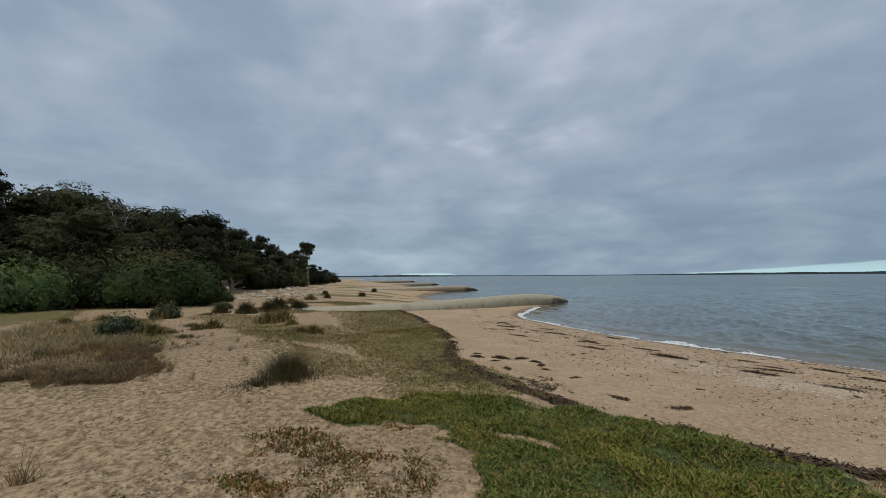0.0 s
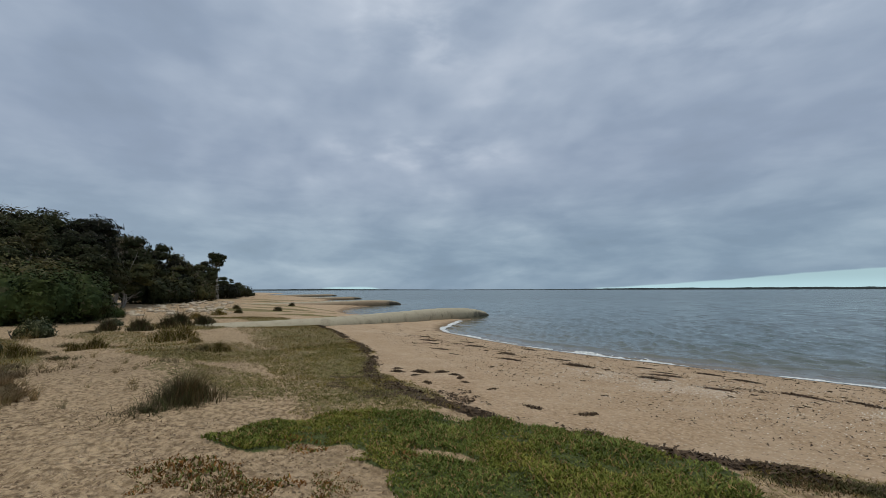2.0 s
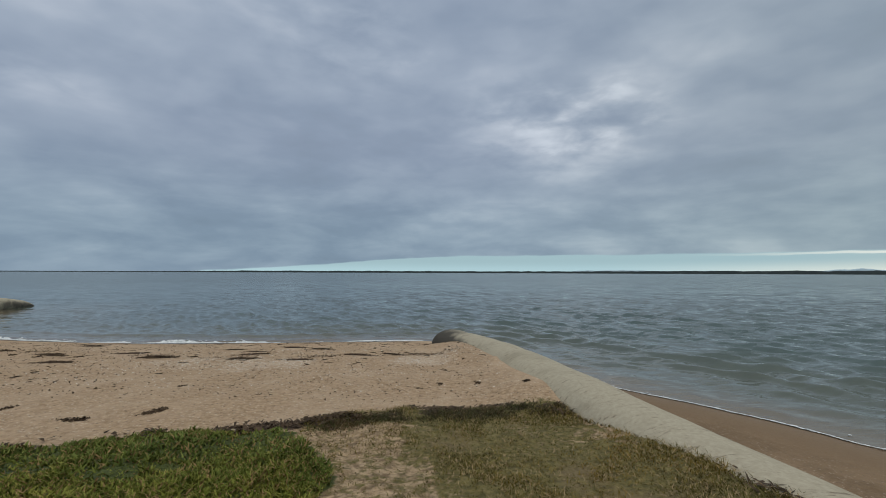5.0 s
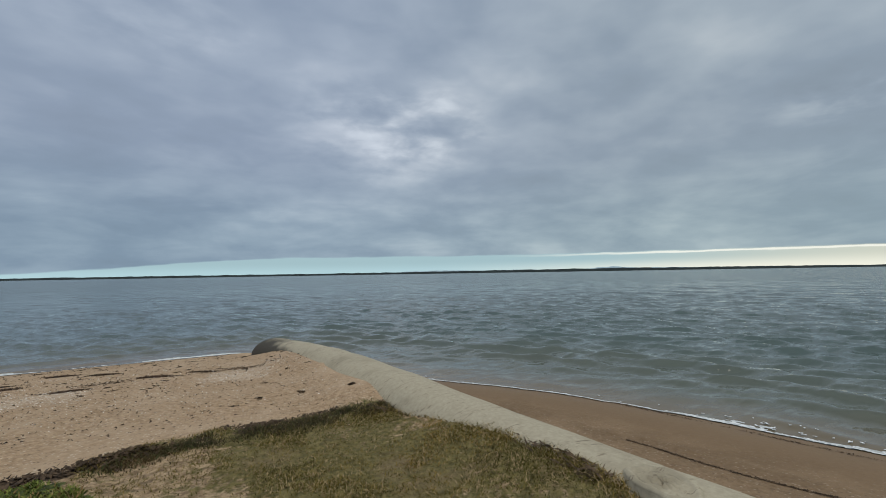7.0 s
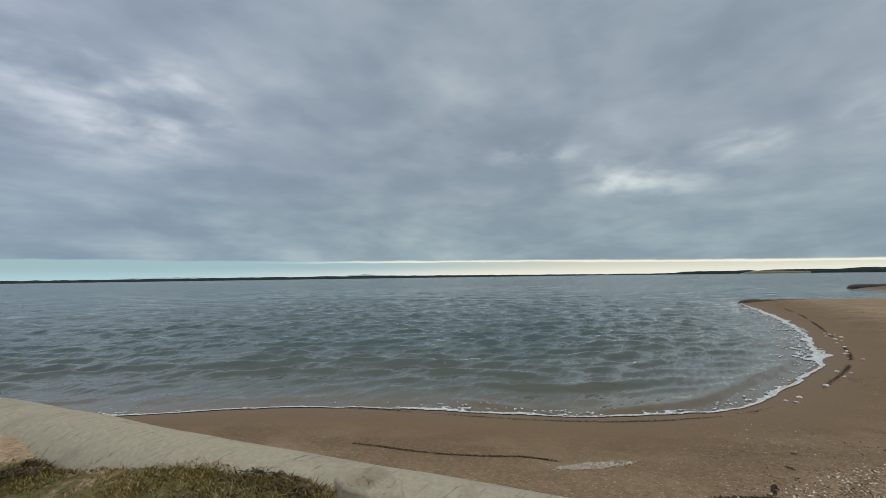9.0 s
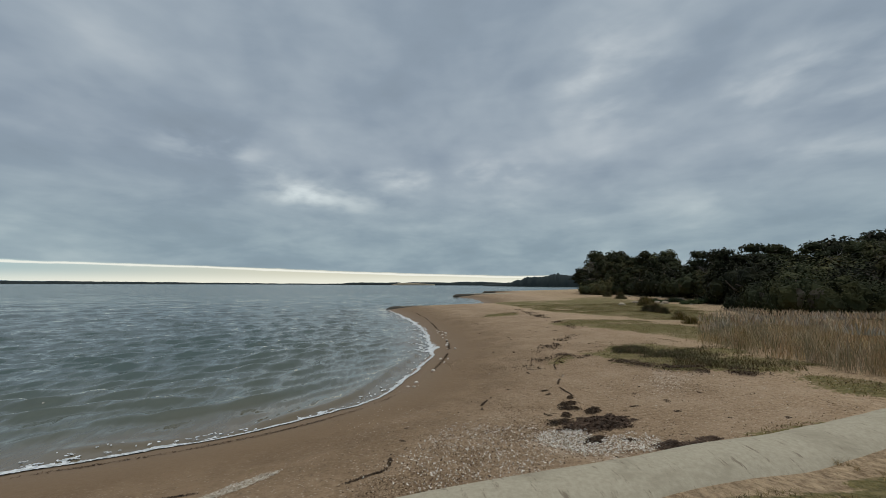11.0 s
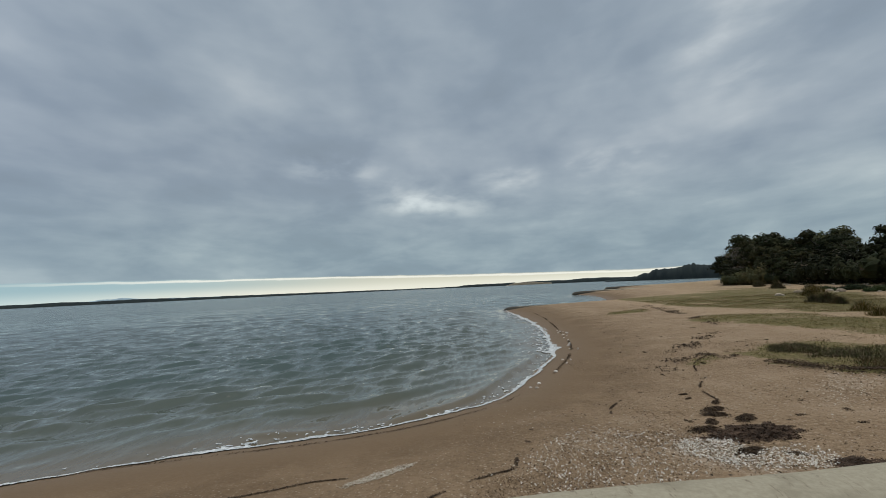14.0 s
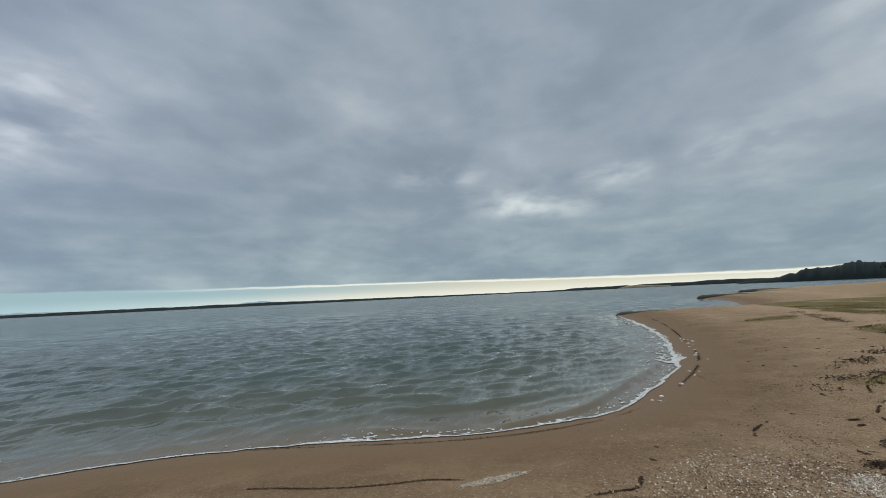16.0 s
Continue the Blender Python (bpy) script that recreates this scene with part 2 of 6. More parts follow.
def leaf_material(name, dark, mid, light, dry=None, dry_share=0.0, single=0.7):
    """Leaves and blades: each loose piece has its own tone."""
    m, g, s = material(name)
    r = g.add("ShaderNodeNewGeometry").outputs["Random Per Island"]
    o = g.add("ShaderNodeObjectInfo").outputs["Random"]
    k = g.math("ADD", g.math("MULTIPLY", r, single), g.math("MULTIPLY", o, 1.0 - single))
    col = g.mix(g.ramp(k, 0.0, 0.55), dark, g.mix(g.ramp(k, 0.5, 1.0), mid, light))
    col = g.mix(g.ramp(g.noise(g.where(), 0.8, 3.0), 0.40, 0.66), col, g.mix(1.0, col, (1.35, 1.12, 0.85), "MULTIPLY"))
    col = g.mix(g.ramp(g.noise(g.where(), 2.7, 4.0, 0.6), 0.42, 0.62), g.mix(1.0, col, (0.74, 0.80, 0.72), "MULTIPLY"), col)
    if dry:
        q = g.math("FRACT", g.math("MULTIPLY", r, 37.7))
        col = g.mix(g.math("LESS_THAN", q, dry_share), col, dry)
    g.put(s.inputs["Base Color"], col)
    s.inputs["Roughness"].default_value = 0.8
    s.inputs["Specular IOR Level"].default_value = 0.12
    return m


def water_material():
    m, g, s = material("sea_water")
    p = g.where()
    depth = g.field("depth")
    cloud = g.noise(p, 0.12, 4.0, 0.55)
    murk = g.math("ADD", depth, g.math("MULTIPLY", g.math("SUBTRACT", cloud, 0.5), 2.0))
    col = g.mix(g.ramp(murk, 0.0, 2.2), (0.135, 0.106, 0.064), (0.082, 0.093, 0.070))
    col = g.mix(g.ramp(murk, 1.5, 9.0), col, WATER_DEEP)
    g.put(s.inputs["Base Color"], col)
    # farther out the small waves merge into one rough sheen
    g.put(s.inputs["Roughness"], g.math("ADD", 0.04, g.math("MULTIPLY", g.field("range"), 0.16)))
    s.inputs["IOR"].default_value = 1.42
    s.inputs["Specular IOR Level"].default_value = 0.5
    # slopes of the chop, from long swells down to ripples; the waves run in from the open bay
    fine = g.add("ShaderNodeTexNoise")
    g.put(fine.inputs["Vector"], g.stretch(p, 0.42, 1.5, 1, -38))
    fine.inputs["Scale"].default_value, fine.inputs["Detail"].default_value, fine.inputs["Roughness"].default_value = 5.0, 3.0, 0.62
    long = g.add("ShaderNodeTexNoise")
    g.put(long.inputs["Vector"], g.stretch(p, 0.36, 1.6, 1, -34))
    long.inputs["Scale"].default_value, long.inputs["Detail"].default_value, long.inputs["Roughness"].default_value = 0.85, 4.0, 0.62
    a = g.add("ShaderNodeSeparateColor", in0=fine.outputs["Color"]).outputs
    b = g.add("ShaderNodeSeparateColor", in0=long.outputs["Color"]).outputs
    calm = g.math("ADD", 0.28, g.math("MULTIPLY", g.ramp(depth, 0.0, 3.0), 0.45))
    open_water = g.field("range")
    lean = []
    for k, amount in ((0, WAVE_RELIEF * 0.7), (1, WAVE_RELIEF)):
        v = g.math("MULTIPLY", g.math("MULTIPLY", g.math("SUBTRACT", a[k], 0.5), amount), g.math("ADD", calm, g.math("MULTIPLY", open_water, 0.35)))
        w = g.math("MULTIPLY", g.math("MULTIPLY", g.math("SUBTRACT", b[k], 0.5), amount * 1.1), g.math("ADD", 0.35, g.math("MULTIPLY", open_water, 0.65)))
        lean.append(g.math("ADD", v, w))
    tilt = g.add("ShaderNodeCombineXYZ", in0=lean[0], in1=lean[1]).outputs[0]
    total = g.add("ShaderNodeVectorMath")
    g.put(total.inputs[0], g.add("ShaderNodeNewGeometry").outputs["Normal"])
    g.put(total.inputs[1], tilt)
    unit = g.add("ShaderNodeVectorMath")
    unit.operation = "NORMALIZE"
    g.put(unit.inputs[0], total.outputs[0])
    g.put(s.inputs["Normal"], unit.outputs[0])
    return m


def tube_material():
    m, g, s = material("weathered_geotextile")
    p = g.where()
    grain = g.noise(p, 22.0, 5.0, 0.65)
    patch = g.noise(p, 1.6, 5.0, 0.62, 0.4)
    col = g.mix(g.ramp(grain, 0.3, 0.72), (0.325, 0.288, 0.208), (0.400, 0.358, 0.262))
    col = g.mix(g.ramp(patch, 0.50, 0.72), col, (0.275, 0.242, 0.172))
    col = g.mix(g.ramp(g.noise(g.stretch(p, 5, 0.9, 5, 12), 2.2, 5.0, 0.7), 0.60, 0.74), col, (0.215, 0.190, 0.140))
    streaks = g.ramp(g.noise(g.stretch(p, 1.2, 7, 3, -12), 2.6, 5.0, 0.7), 0.57, 0.69)
    col = g.mix(g.math("MULTIPLY", streaks, 0.75), col, (0.15, 0.115, 0.078))
    # the seaward nose carries weed and wet grime, lower flanks stain and painted shade
    stain_shade = g.ramp(g.math("ADD", g.field("grime_shade"), g.math("MULTIPLY", g.math("SUBTRACT", patch, 0.5), 0.9)), 0.35, 0.8)
    col = g.mix(stain_shade, col, g.mix(grain, (0.036, 0.032, 0.025), (0.085, 0.077, 0.060)))
    sandy = g.ramp(g.math("ADD", g.field("sandy"), g.math("MULTIPLY", g.math("SUBTRACT", patch, 0.5), 1.0)), 0.4, 0.75)
    col = g.mix(g.math("MULTIPLY", sandy, 0.85), col, g.mix(grain, (0.20, 0.145, 0.095), (0.40, 0.30, 0.20)))
    g.put(s.inputs["Base Color"], col)
    s.inputs["Roughness"].default_value = 0.9
    s.inputs["Specular IOR Level"].default_value = 0.25
    weave = g.math("ADD", g.math("MULTIPLY", g.noise(p, 60.0, 3.0, 0.7), 0.3), g.noise(g.stretch(p, 1, 0.4, 1, 15), 7.0, 4.0, 0.6))
    bump(g, s, weave, 0.6, 0.02)
    return m


def foam_material():
    m, g, s = material("sea_foam")
    g.put(s.inputs["Base Color"], g.mix(g.ramp(g.noise(g.where(), 14.0, 4.0, 0.6), 0.35, 0.65), (0.36, 0.38, 0.37), (0.68, 0.70, 0.69)))
    s.inputs["Roughness"].default_value = 0.7
    return m


DRY_FOAM = plain_material("dried_foam", (0.36, 0.30, 0.22), (0.62, 0.56, 0.46), 25.0, 0.9, per_island=0.8)
GROUND = ground_material()
WATER = water_material()
TUBE_CLOTH = tube_material()
FOAM = foam_material()
BARK = plain_material("grey_brown_bark", (0.055, 0.045, 0.036), (0.17, 0.145, 0.12), 9.0, 0.95, 0.02, per_object=0.4)
PALE_BARK = plain_material("bleached_bark", (0.20, 0.18, 0.16), (0.40, 0.37, 0.34), 9.0, 0.95, 0.02)
WRACK = plain_material("dried_seaweed", (0.030, 0.019, 0.011), (0.110, 0.072, 0.042), 18.0, 0.9, per_island=0.7)
BROWN_WRACK = plain_material("brown_seaweed", (0.045, 0.030, 0.020), (0.125, 0.080, 0.052), 14.0, 0.9, per_island=0.6)
SHELL = plain_material("bleached_shell", (0.50, 0.44, 0.35), (0.80, 0.76, 0.68), 20.0, 0.7, per_island=0.9)
STONE = plain_material("pale_stone", (0.28, 0.225, 0.16), (0.52, 0.44, 0.335), 8.0, 0.95, 0.02, per_object=0.6)
WHITE_STONE = plain_material("bleached_stone", (0.50, 0.45, 0.38), (0.78, 0.73, 0.65), 14.0, 0.9, 0.01, per_object=0.5)
LEAF_DARK = leaf_material("dark_scrub_leaf", (0.006, 0.007, 0.004), (0.030, 0.036, 0.016), (0.078, 0.084, 0.042), (0.085, 0.072, 0.052), 0.03, 0.22)
LEAF_OLIVE = leaf_material("olive_scrub_leaf", (0.015, 0.018, 0.008), (0.052, 0.053, 0.024), (0.120, 0.112, 0.056), (0.11, 0.085, 0.055), 0.05, 0.22)
LEAF_GREEN = leaf_material("green_scrub_leaf", (0.011, 0.018, 0.007), (0.036, 0.054, 0.019), (0.072, 0.100, 0.037), (0.07, 0.07, 0.035), 0.03, 0.22)
LEAF_BRIGHT = leaf_material("bright_scrub_leaf", (0.018, 0.030, 0.011), (0.060, 0.094, 0.036), (0.115, 0.158, 0.068), (0.12, 0.14, 0.06), 0.03, 0.22)
LEAF_SILVER = leaf_material("silver_shrub_leaf", (0.018, 0.024, 0.012), (0.045, 0.055, 0.028), (0.175, 0.19, 0.13))
TWIG = leaf_material("dead_twig", (0.11, 0.092, 0.080), (0.20, 0.175, 0.155), (0.30, 0.27, 0.25))
BLADE_LUSH = leaf_material("lush_grass_blade", (0.040, 0.062, 0.014), (0.130, 0.160, 0.036), (0.225, 0.245, 0.072), (0.27, 0.175, 0.075), 0.16)
BLADE_OLIVE = leaf_material("olive_grass_blade", (0.040, 0.036, 0.009), (0.110, 0.092, 0.022), (0.23, 0.175, 0.056), (0.38, 0.28, 0.15), 0.24)
BLADE_STRIP = leaf_material("strip_grass_blade", (0.072, 0.067, 0.018), (0.190, 0.166, 0.048), (0.34, 0.28, 0.095), (0.42, 0.33, 0.17), 0.18)
BLADE_STRAW = leaf_material("straw_grass_blade", (0.15, 0.115, 0.062), (0.29, 0.225, 0.130), (0.44, 0.36, 0.23), (0.12, 0.11, 0.05), 0.12)
BLADE_DARK = leaf_material("brown_sedge_blade", (0.040, 0.033, 0.018), (0.085, 0.066, 0.038), (0.165, 0.125, 0.078), (0.075, 0.085, 0.03), 0.25)
BLADE_RED = leaf_material("red_succulent_leaf", (0.080, 0.045, 0.018), (0.19, 0.095, 0.036), (0.29, 0.165, 0.062), (0.12, 0.13, 0.035), 0.36)
BLADE_MAT = leaf_material("saltmarsh_blade", (0.040, 0.034, 0.009), (0.110, 0.086, 0.024), (0.210, 0.158, 0.055), (0.28, 0.19, 0.09), 0.14)
BLADE_HEATH = leaf_material("brown_heath_twig", (0.062, 0.044, 0.026), (0.135, 0.096, 0.058), (0.230, 0.170, 0.105), (0.21, 0.155, 0.085), 0.18)
GRIT = plain_material("shell_grit", (0.12, 0.074, 0.040), (0.43, 0.315, 0.200), 30.0, 0.85, per_island=1.3)
REED = leaf_material("dry_reed", (0.17, 0.125, 0.078), (0.36, 0.275, 0.178), (0.54, 0.44, 0.305), (0.16, 0.15, 0.07), 0.08)
PLUME = leaf_material("reed_plume", (0.22, 0.17, 0.13), (0.36, 0.29, 0.225), (0.52, 0.44, 0.36))
FAR_WOOD = plain_material("far_woodland", (0.012, 0.020, 0.022), (0.028, 0.038, 0.036), 0.05, 1.0)
# the pale blue of distance haze is painted into the hills' base colour
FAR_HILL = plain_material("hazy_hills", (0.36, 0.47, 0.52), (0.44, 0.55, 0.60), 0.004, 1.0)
CLIFF = plain_material("sandy_cliff", (0.40, 0.31, 0.20), (0.56, 0.46, 0.32), 0.3, 1.0)


# ---------------------------------------------------------------- ground shape
RNG = np.random.RandomState(7)
TABLE = RNG.rand(256, 256)


def value_noise(x, y, scale, seed=0):
    """Smooth noise from 0 to 1 at one scale."""
    u, v = np.asarray(x, float) * scale + seed * 17.31, np.asarray(y, float) * scale + seed * 9.77
    i, j = np.floor(u).astype(int), np.floor(v).astype(int)
    fu, fv = u - i, v - j
    fu, fv = fu * fu * (3 - 2 * fu), fv * fv * (3 - 2 * fv)
    a, b = TABLE[i % 256, j % 256], TABLE[(i + 1) % 256, j % 256]
    c, d = TABLE[i % 256, (j + 1) % 256], TABLE[(i + 1) % 256, (j + 1) % 256]
    return a + (b - a) * fu + (c - a) * fv + (a - b - c + d) * fu * fv


def fractal(x, y, scale, octaves=4, seed=0):
    total, weight = 0.0, 0.0
    for k in range(octaves):
        total = total + value_noise(x, y, scale * 2.03 ** k, seed + k) * 0.55 ** k
        weight += 0.55 ** k
    return total / weight


SHORE_W = [(-1500, -60), (-420, 98), (-250, 76), (-150, 58), (-112, 52), (-106, 56), (-101, 48), (-84, 38), (-68, 36), (-63, 40.5), (-60, 36), (-52, 27), (-42, 21.5), (-32, 21), (-27.5, 26), (-24.5, 22), (-20.5, 17.3),
           (-16.5, 15.8), (-11.5, 15.0), (-7.3, 15.0), (-3.5, 15.4), (-0.5, 15.6), (0.3, 15.2)]
SHORE_E = [(0.3, 15.2), (1.4, 13.2), (2.4, 11.4), (3.8, 9.7), (5.6, 7.7), (6.8, 5.7), (7.45, 4.05), (8.1, 2.65), (9.15, 1.2), (10.6, -0.1), (13.75, -1.15), (18.1, -2.1), (27.5, -2.2), (38, -1.2), (44.5, -0.7),
           (46.5, -5), (51, -11), (58, -14), (68, -15.5), (80, -16.5), (88.5, -15.5), (92, -22), (105, -28), (122, -31), (128, -36), (150, -55), (200, -93), (300, -165), (700, -420), (1500, -900)]
TUBE = [(0.12, 14.6), (0.98, 11.9), (1.55, 8.6), (1.90, 6.6), (2.23, 4.8), (2.62, 3.2), (3.07, 1.2), (3.46, -0.6), (3.84, -2.4), (4.22, -4.4), (4.72, -6.3), (5.4, -8.6), (6.4, -11.5)]

SECOND_TUBE = [(-29.0, 30.2), (-28.4, 26.0), (-27.3, 22.0), (-25.4, 17.5), (-24.2, 14.5), (-22.8, 10.4), (-22.5, 7.7), (-22.4, 5.0), (-22.3, 3.2)]


def smooth_line(pts, n):
    """Points along a Catmull-Rom curve through a few plan points."""
    p = np.array([pts[0]] + list(pts) + [pts[-1]], float)
    out = []
    for i in range(1, len(p) - 2):
        a, b, c, d = p[i - 1:i + 3]
        for t in np.linspace(0, 1, n, endpoint=False):
            out.append(0.5 * (2 * b + (c - a) * t + (2 * a - 5 * b + 4 * c - d) * t * t + (3 * b - a - 3 * c + d) * t ** 3))
    out.append(p[-2])
    return np.array(out)

def dist_line(x, y, line):
    """Signed distance from points to a line: positive to its right hand."""
    best = np.full(x.shape, 1e9)
    sign = np.ones(x.shape)
    for (ax, ay), (bx, by) in zip(line[:-1], line[1:]):
        ux, uy = bx - ax, by - ay
        L = ux * ux + uy * uy + 1e-12
        k = np.clip(((x - ax) * ux + (y - ay) * uy) / L, 0, 1)
        qx, qy = x - ax - k * ux, y - ay - k * uy
        d = np.hypot(qx, qy)
        m = d < best - 1e-9
        best = np.where(m, d, best)
        sign = np.where(m, np.where(ux * qy - uy * qx > 0, -1.0, 1.0), sign)
    return best * sign

def step(a, b, v):
    t = np.clip((v - a) / (b - a), 0, 1)
    return t * t * (3 - 2 * t)
W_LINE, E_LINE, T_LINE, SECOND_LINE = smooth_line(SHORE_W, 3), smooth_line(SHORE_E, 3), smooth_line(TUBE, 3), smooth_line(SECOND_TUBE, 2)
SHORE = np.concatenate([W_LINE, E_LINE[1:]])
T_LONG = np.concatenate([T_LINE, [[14, -30], [40, -110], [100, -300],[400,-1500]]])

def shore_distance(x, y):
    """Distance from the water's edge, positive on land."""
    ring = [tuple(p) for p in SHORE] + [(1500, -5000), (-5000, -5000), (-5000, -600)]
    return np.abs(dist_line(x, y, SHORE)) * np.where(inside(x, y, ring), 1.0, -1.0)


def profile(d):
    land = 1.0 * (1 - np.exp(-np.maximum(d, 0) / 5.6))
    sea = np.maximum(0.16 * np.minimum(d, 0), -0.6 + 0.03 * np.minimum(d, 0))
    return np.where(d > 0, land, np.maximum(sea, -4.0))

def base_height(x, y):
    """Ground height and the distance inland from the water's edge."""
    x, y = np.asarray(x, float), np.asarray(y, float)
    d = shore_distance(x, y)
    dw = np.where(d > 0, np.abs(dist_line(x, y, W_LINE)), d)
    side = dist_line(x, y, T_LONG)
    # east of the sand tube the beach lies lower; the two levels meet further inland
    west = step(0.25, -0.25, -side)
    inland = np.where(d > 0, d + (dw - d) * west * step(14.5, 12.5, y), d)
    z = profile(inland)
    dune = step(18, 60, inland) * 0.9 + step(60, 200, inland) * 3
    return z + dune, inland, d


def inside(x, y, ring, rough=0.0, scale=1.5, seed=3):
    """True inside a closed outline whose edge is broken up by noise."""
    x, y = np.asarray(x, float), np.asarray(y, float)
    if rough:
        x, y = x + (fractal(x, y, scale, 4, seed) - 0.5) * 2 * rough, y + (fractal(x, y, scale, 4, seed + 5) - 0.5) * 2 * rough
    odd = np.zeros(x.shape, bool)
    for (ax, ay), (bx, by) in zip(ring, ring[1:] + ring[:1]):
        cross = (ay > y) != (by > y)
        odd ^= cross & (x < (bx - ax) * (y - ay) / (by - ay + 1e-12) + ax)
    return odd


def blob(x, y, cx, cy, rx, ry, turn=0.0, rough=0.5, scale=2.0):
    """1 in the middle of a ragged patch, 0 at its edge and beyond."""
    c, s = math.cos(radians(turn)), math.sin(radians(turn))
    u, v = (x - cx) * c + (y - cy) * s, -(x - cx) * s + (y - cy) * c
    r = np.hypot(u / rx, v / ry) + (fractal(x, y, scale, 4, 11) - 0.5) * 2 * rough
    return step(1.15, 0.75, r)


LUSH_RING = [(-5.2, 1.15), (-5.42, 1.55), (-5.3, 2.3), (-5.05, 2.95), (-4.45, 3.5), (-3.85, 3.98), (-3.25, 4.25), (-2.7, 4.4), (-2.1, 4.5), (-1.7, 4.68), (-1.06, 4.2), (-0.68, 3.85), (-0.62, 3.4), (-0.75, 2.4), (-1.2, 1.2), (-2.2, 1.2), (-2.6, 1.75), (-2.95, 1.92), (-3.25, 2.28), (-3.78, 2.25), (-4.25, 2.1), (-4.55, 1.8), (-4.7, 1.45)]
STRIP_RING = [(-4.3, 4.1), (-5.4, 4.25), (-6.6, 4.5), (-8.4, 5.15), (-10.2, 5.9), (-13, 7.0), (-16, 7.95), (-22.5, 9.6), (-25, 8.2), (-20, 5.2), (-16, 4.4), (-11.3, 3.3), (-8.6, 2.9), (-7.0, 2.5), (-6.0, 2.2), (-5.4, 2.6), (-4.7, 3.4)]
EAST_RING = [(-1.3, 4.3), (-1.35, 5.1), (-0.4, 5.45), (0.6, 5.65), (1.5, 5.75), (1.75, 5.05), (2.05, 4.5), (2.3, 3.7), (2.45, 2.8), (2.68, 1.8), (2.95, -0.2), (3.2, -2.2), (3.42, -4.2), (3.9, -6.5), (4.6, -9.5), (2.0, -10), (0.6, -4), (0.2, 0.5), (-0.6, 2.6), (-0.7, 3.6)]
EDGE = [(2.0, 5.05), (1.73, 5.4), (1.04, 5.5), (0.32, 5.35), (-0.4, 5.35), (-1.2, 4.95), (-1.85, 4.75), (-2.5, 4.58), (-3.2, 4.42), (-4.0, 4.2), (-4.75, 4.06), (-6.0, 4.15), (-7.2, 4.3), (-8.6, 5.1), (-10.2, 5.9), (-13, 7.0), (-16, 7.9), (-21, 9.2)]
EDGE_LINE = smooth_line(EDGE, 4)
# mats of low growth: centre, half-sizes, turn, cover
MATS = [(-12.8, 1.6, 2.2, 0.7, 25, 0.9), (-21.5, 3.0, 3.0, 1.0, 40, 0.8), (-16.0, -2.5, 4.5, 1.3, 8, 0.8), (-9.6, -1.8, 2.4, 1.0, 12, 0.45), (-18, 1.0, 4.0, 1.2, 20, 0.5), (-26, 7.5, 2.5, 1.4, 30, 0.8),
        (-38, 10.5, 6, 2.0, 28, 0.8), (-43, 14.5, 5, 1.4, 25, 0.7), (-22, -7, 6, 2.5, -20, 0.8), (-50, 17, 7, 1.6, 30, 0.6), (-70, 24, 12, 2.5, 25, 0.6),
        (-28.2, 11.5, 2.4, 0.7, 35, 1.0), (-39, 12, 3.5, 0.8, 20, 1.0), (-60, 20.3, 5, 1.1, 25, 1.0), (-13, 2.4, 5, 1.5, 18, 0.55), (-9.3, 1.9, 2.8, 0.8, 15, 0.5), (-39, 15, 2.6, 0.8, 20, 0.9), (-33.5, 15, 2.2, 0.6, 15, 0.9), (-37.8, 11.6, 3.0, 0.7, 30, 0.9), (-45, 19.5, 3.0, 0.6, 25, 0.8),
        (27.2, -7.8, 1.6, 0.9, -50, 0.8), 
        (6.6, -8.3, 1.0, 0.55, 0, 1.0), (18, -15.5, 4, 1.2, -30, 0.9), (28, -19, 8, 3, -30, 0.7), (5.0, -4.9, 1.3, 0.35, -72, 0.7), (45, -24, 10, 4, -30, 0.6), (14, -12, 3, 1.6, -40, 0.7), (11.5, -4.9, 0.9, 0.3, -40, 0.7)]
MAT_RINGS = [([(12.0, -5.5), (13.3, -7.0), (12.6, -8.3), (11, -9.6), (8.8, -9.7), (8.0, -8.2), (8.4, -7.3), (9.6, -6.6)], 0.95), ([(20.2, -8.2), (16.8, -9.0), (14.6, -10.2), (15.6, -12.3), (19.5, -12.5), (21.6, -10.4)], 0.7), ([(41, -10.8), (27, -10.9), (20, -13.4), (17.0, -14.7), (23, -19), (39, -25), (47, -17.5)], 0.7)]
SHELLS = [(-3.8, 8.6, 1.7, 0.75, -8, 0.8), (-0.1, 9.3, 0.55, 1.2, -22, 0.8), (-8.0, 11.0, 2.2, 0.5, 5, 0.35), (5.85, -2.45, 0.62, 0.45, 20, 1.0), (5.2, -3.0, 0.35, 0.5, 10, 0.9), (8.6, -6.0, 1.6, 0.35, -42, 0.9), (6.0, -1.6, 1.3, 0.9, -35, 0.2), (5.0, -0.7, 0.8, 0.7, -60, 0.2), (-16.5, 10.5, 1.2, 0.8, 10, 0.8), (-43, 6.5, 11, 3.0, -14, 0.9), (7.6, -0.3, 1.1, 0.12, -40, 0.5)]


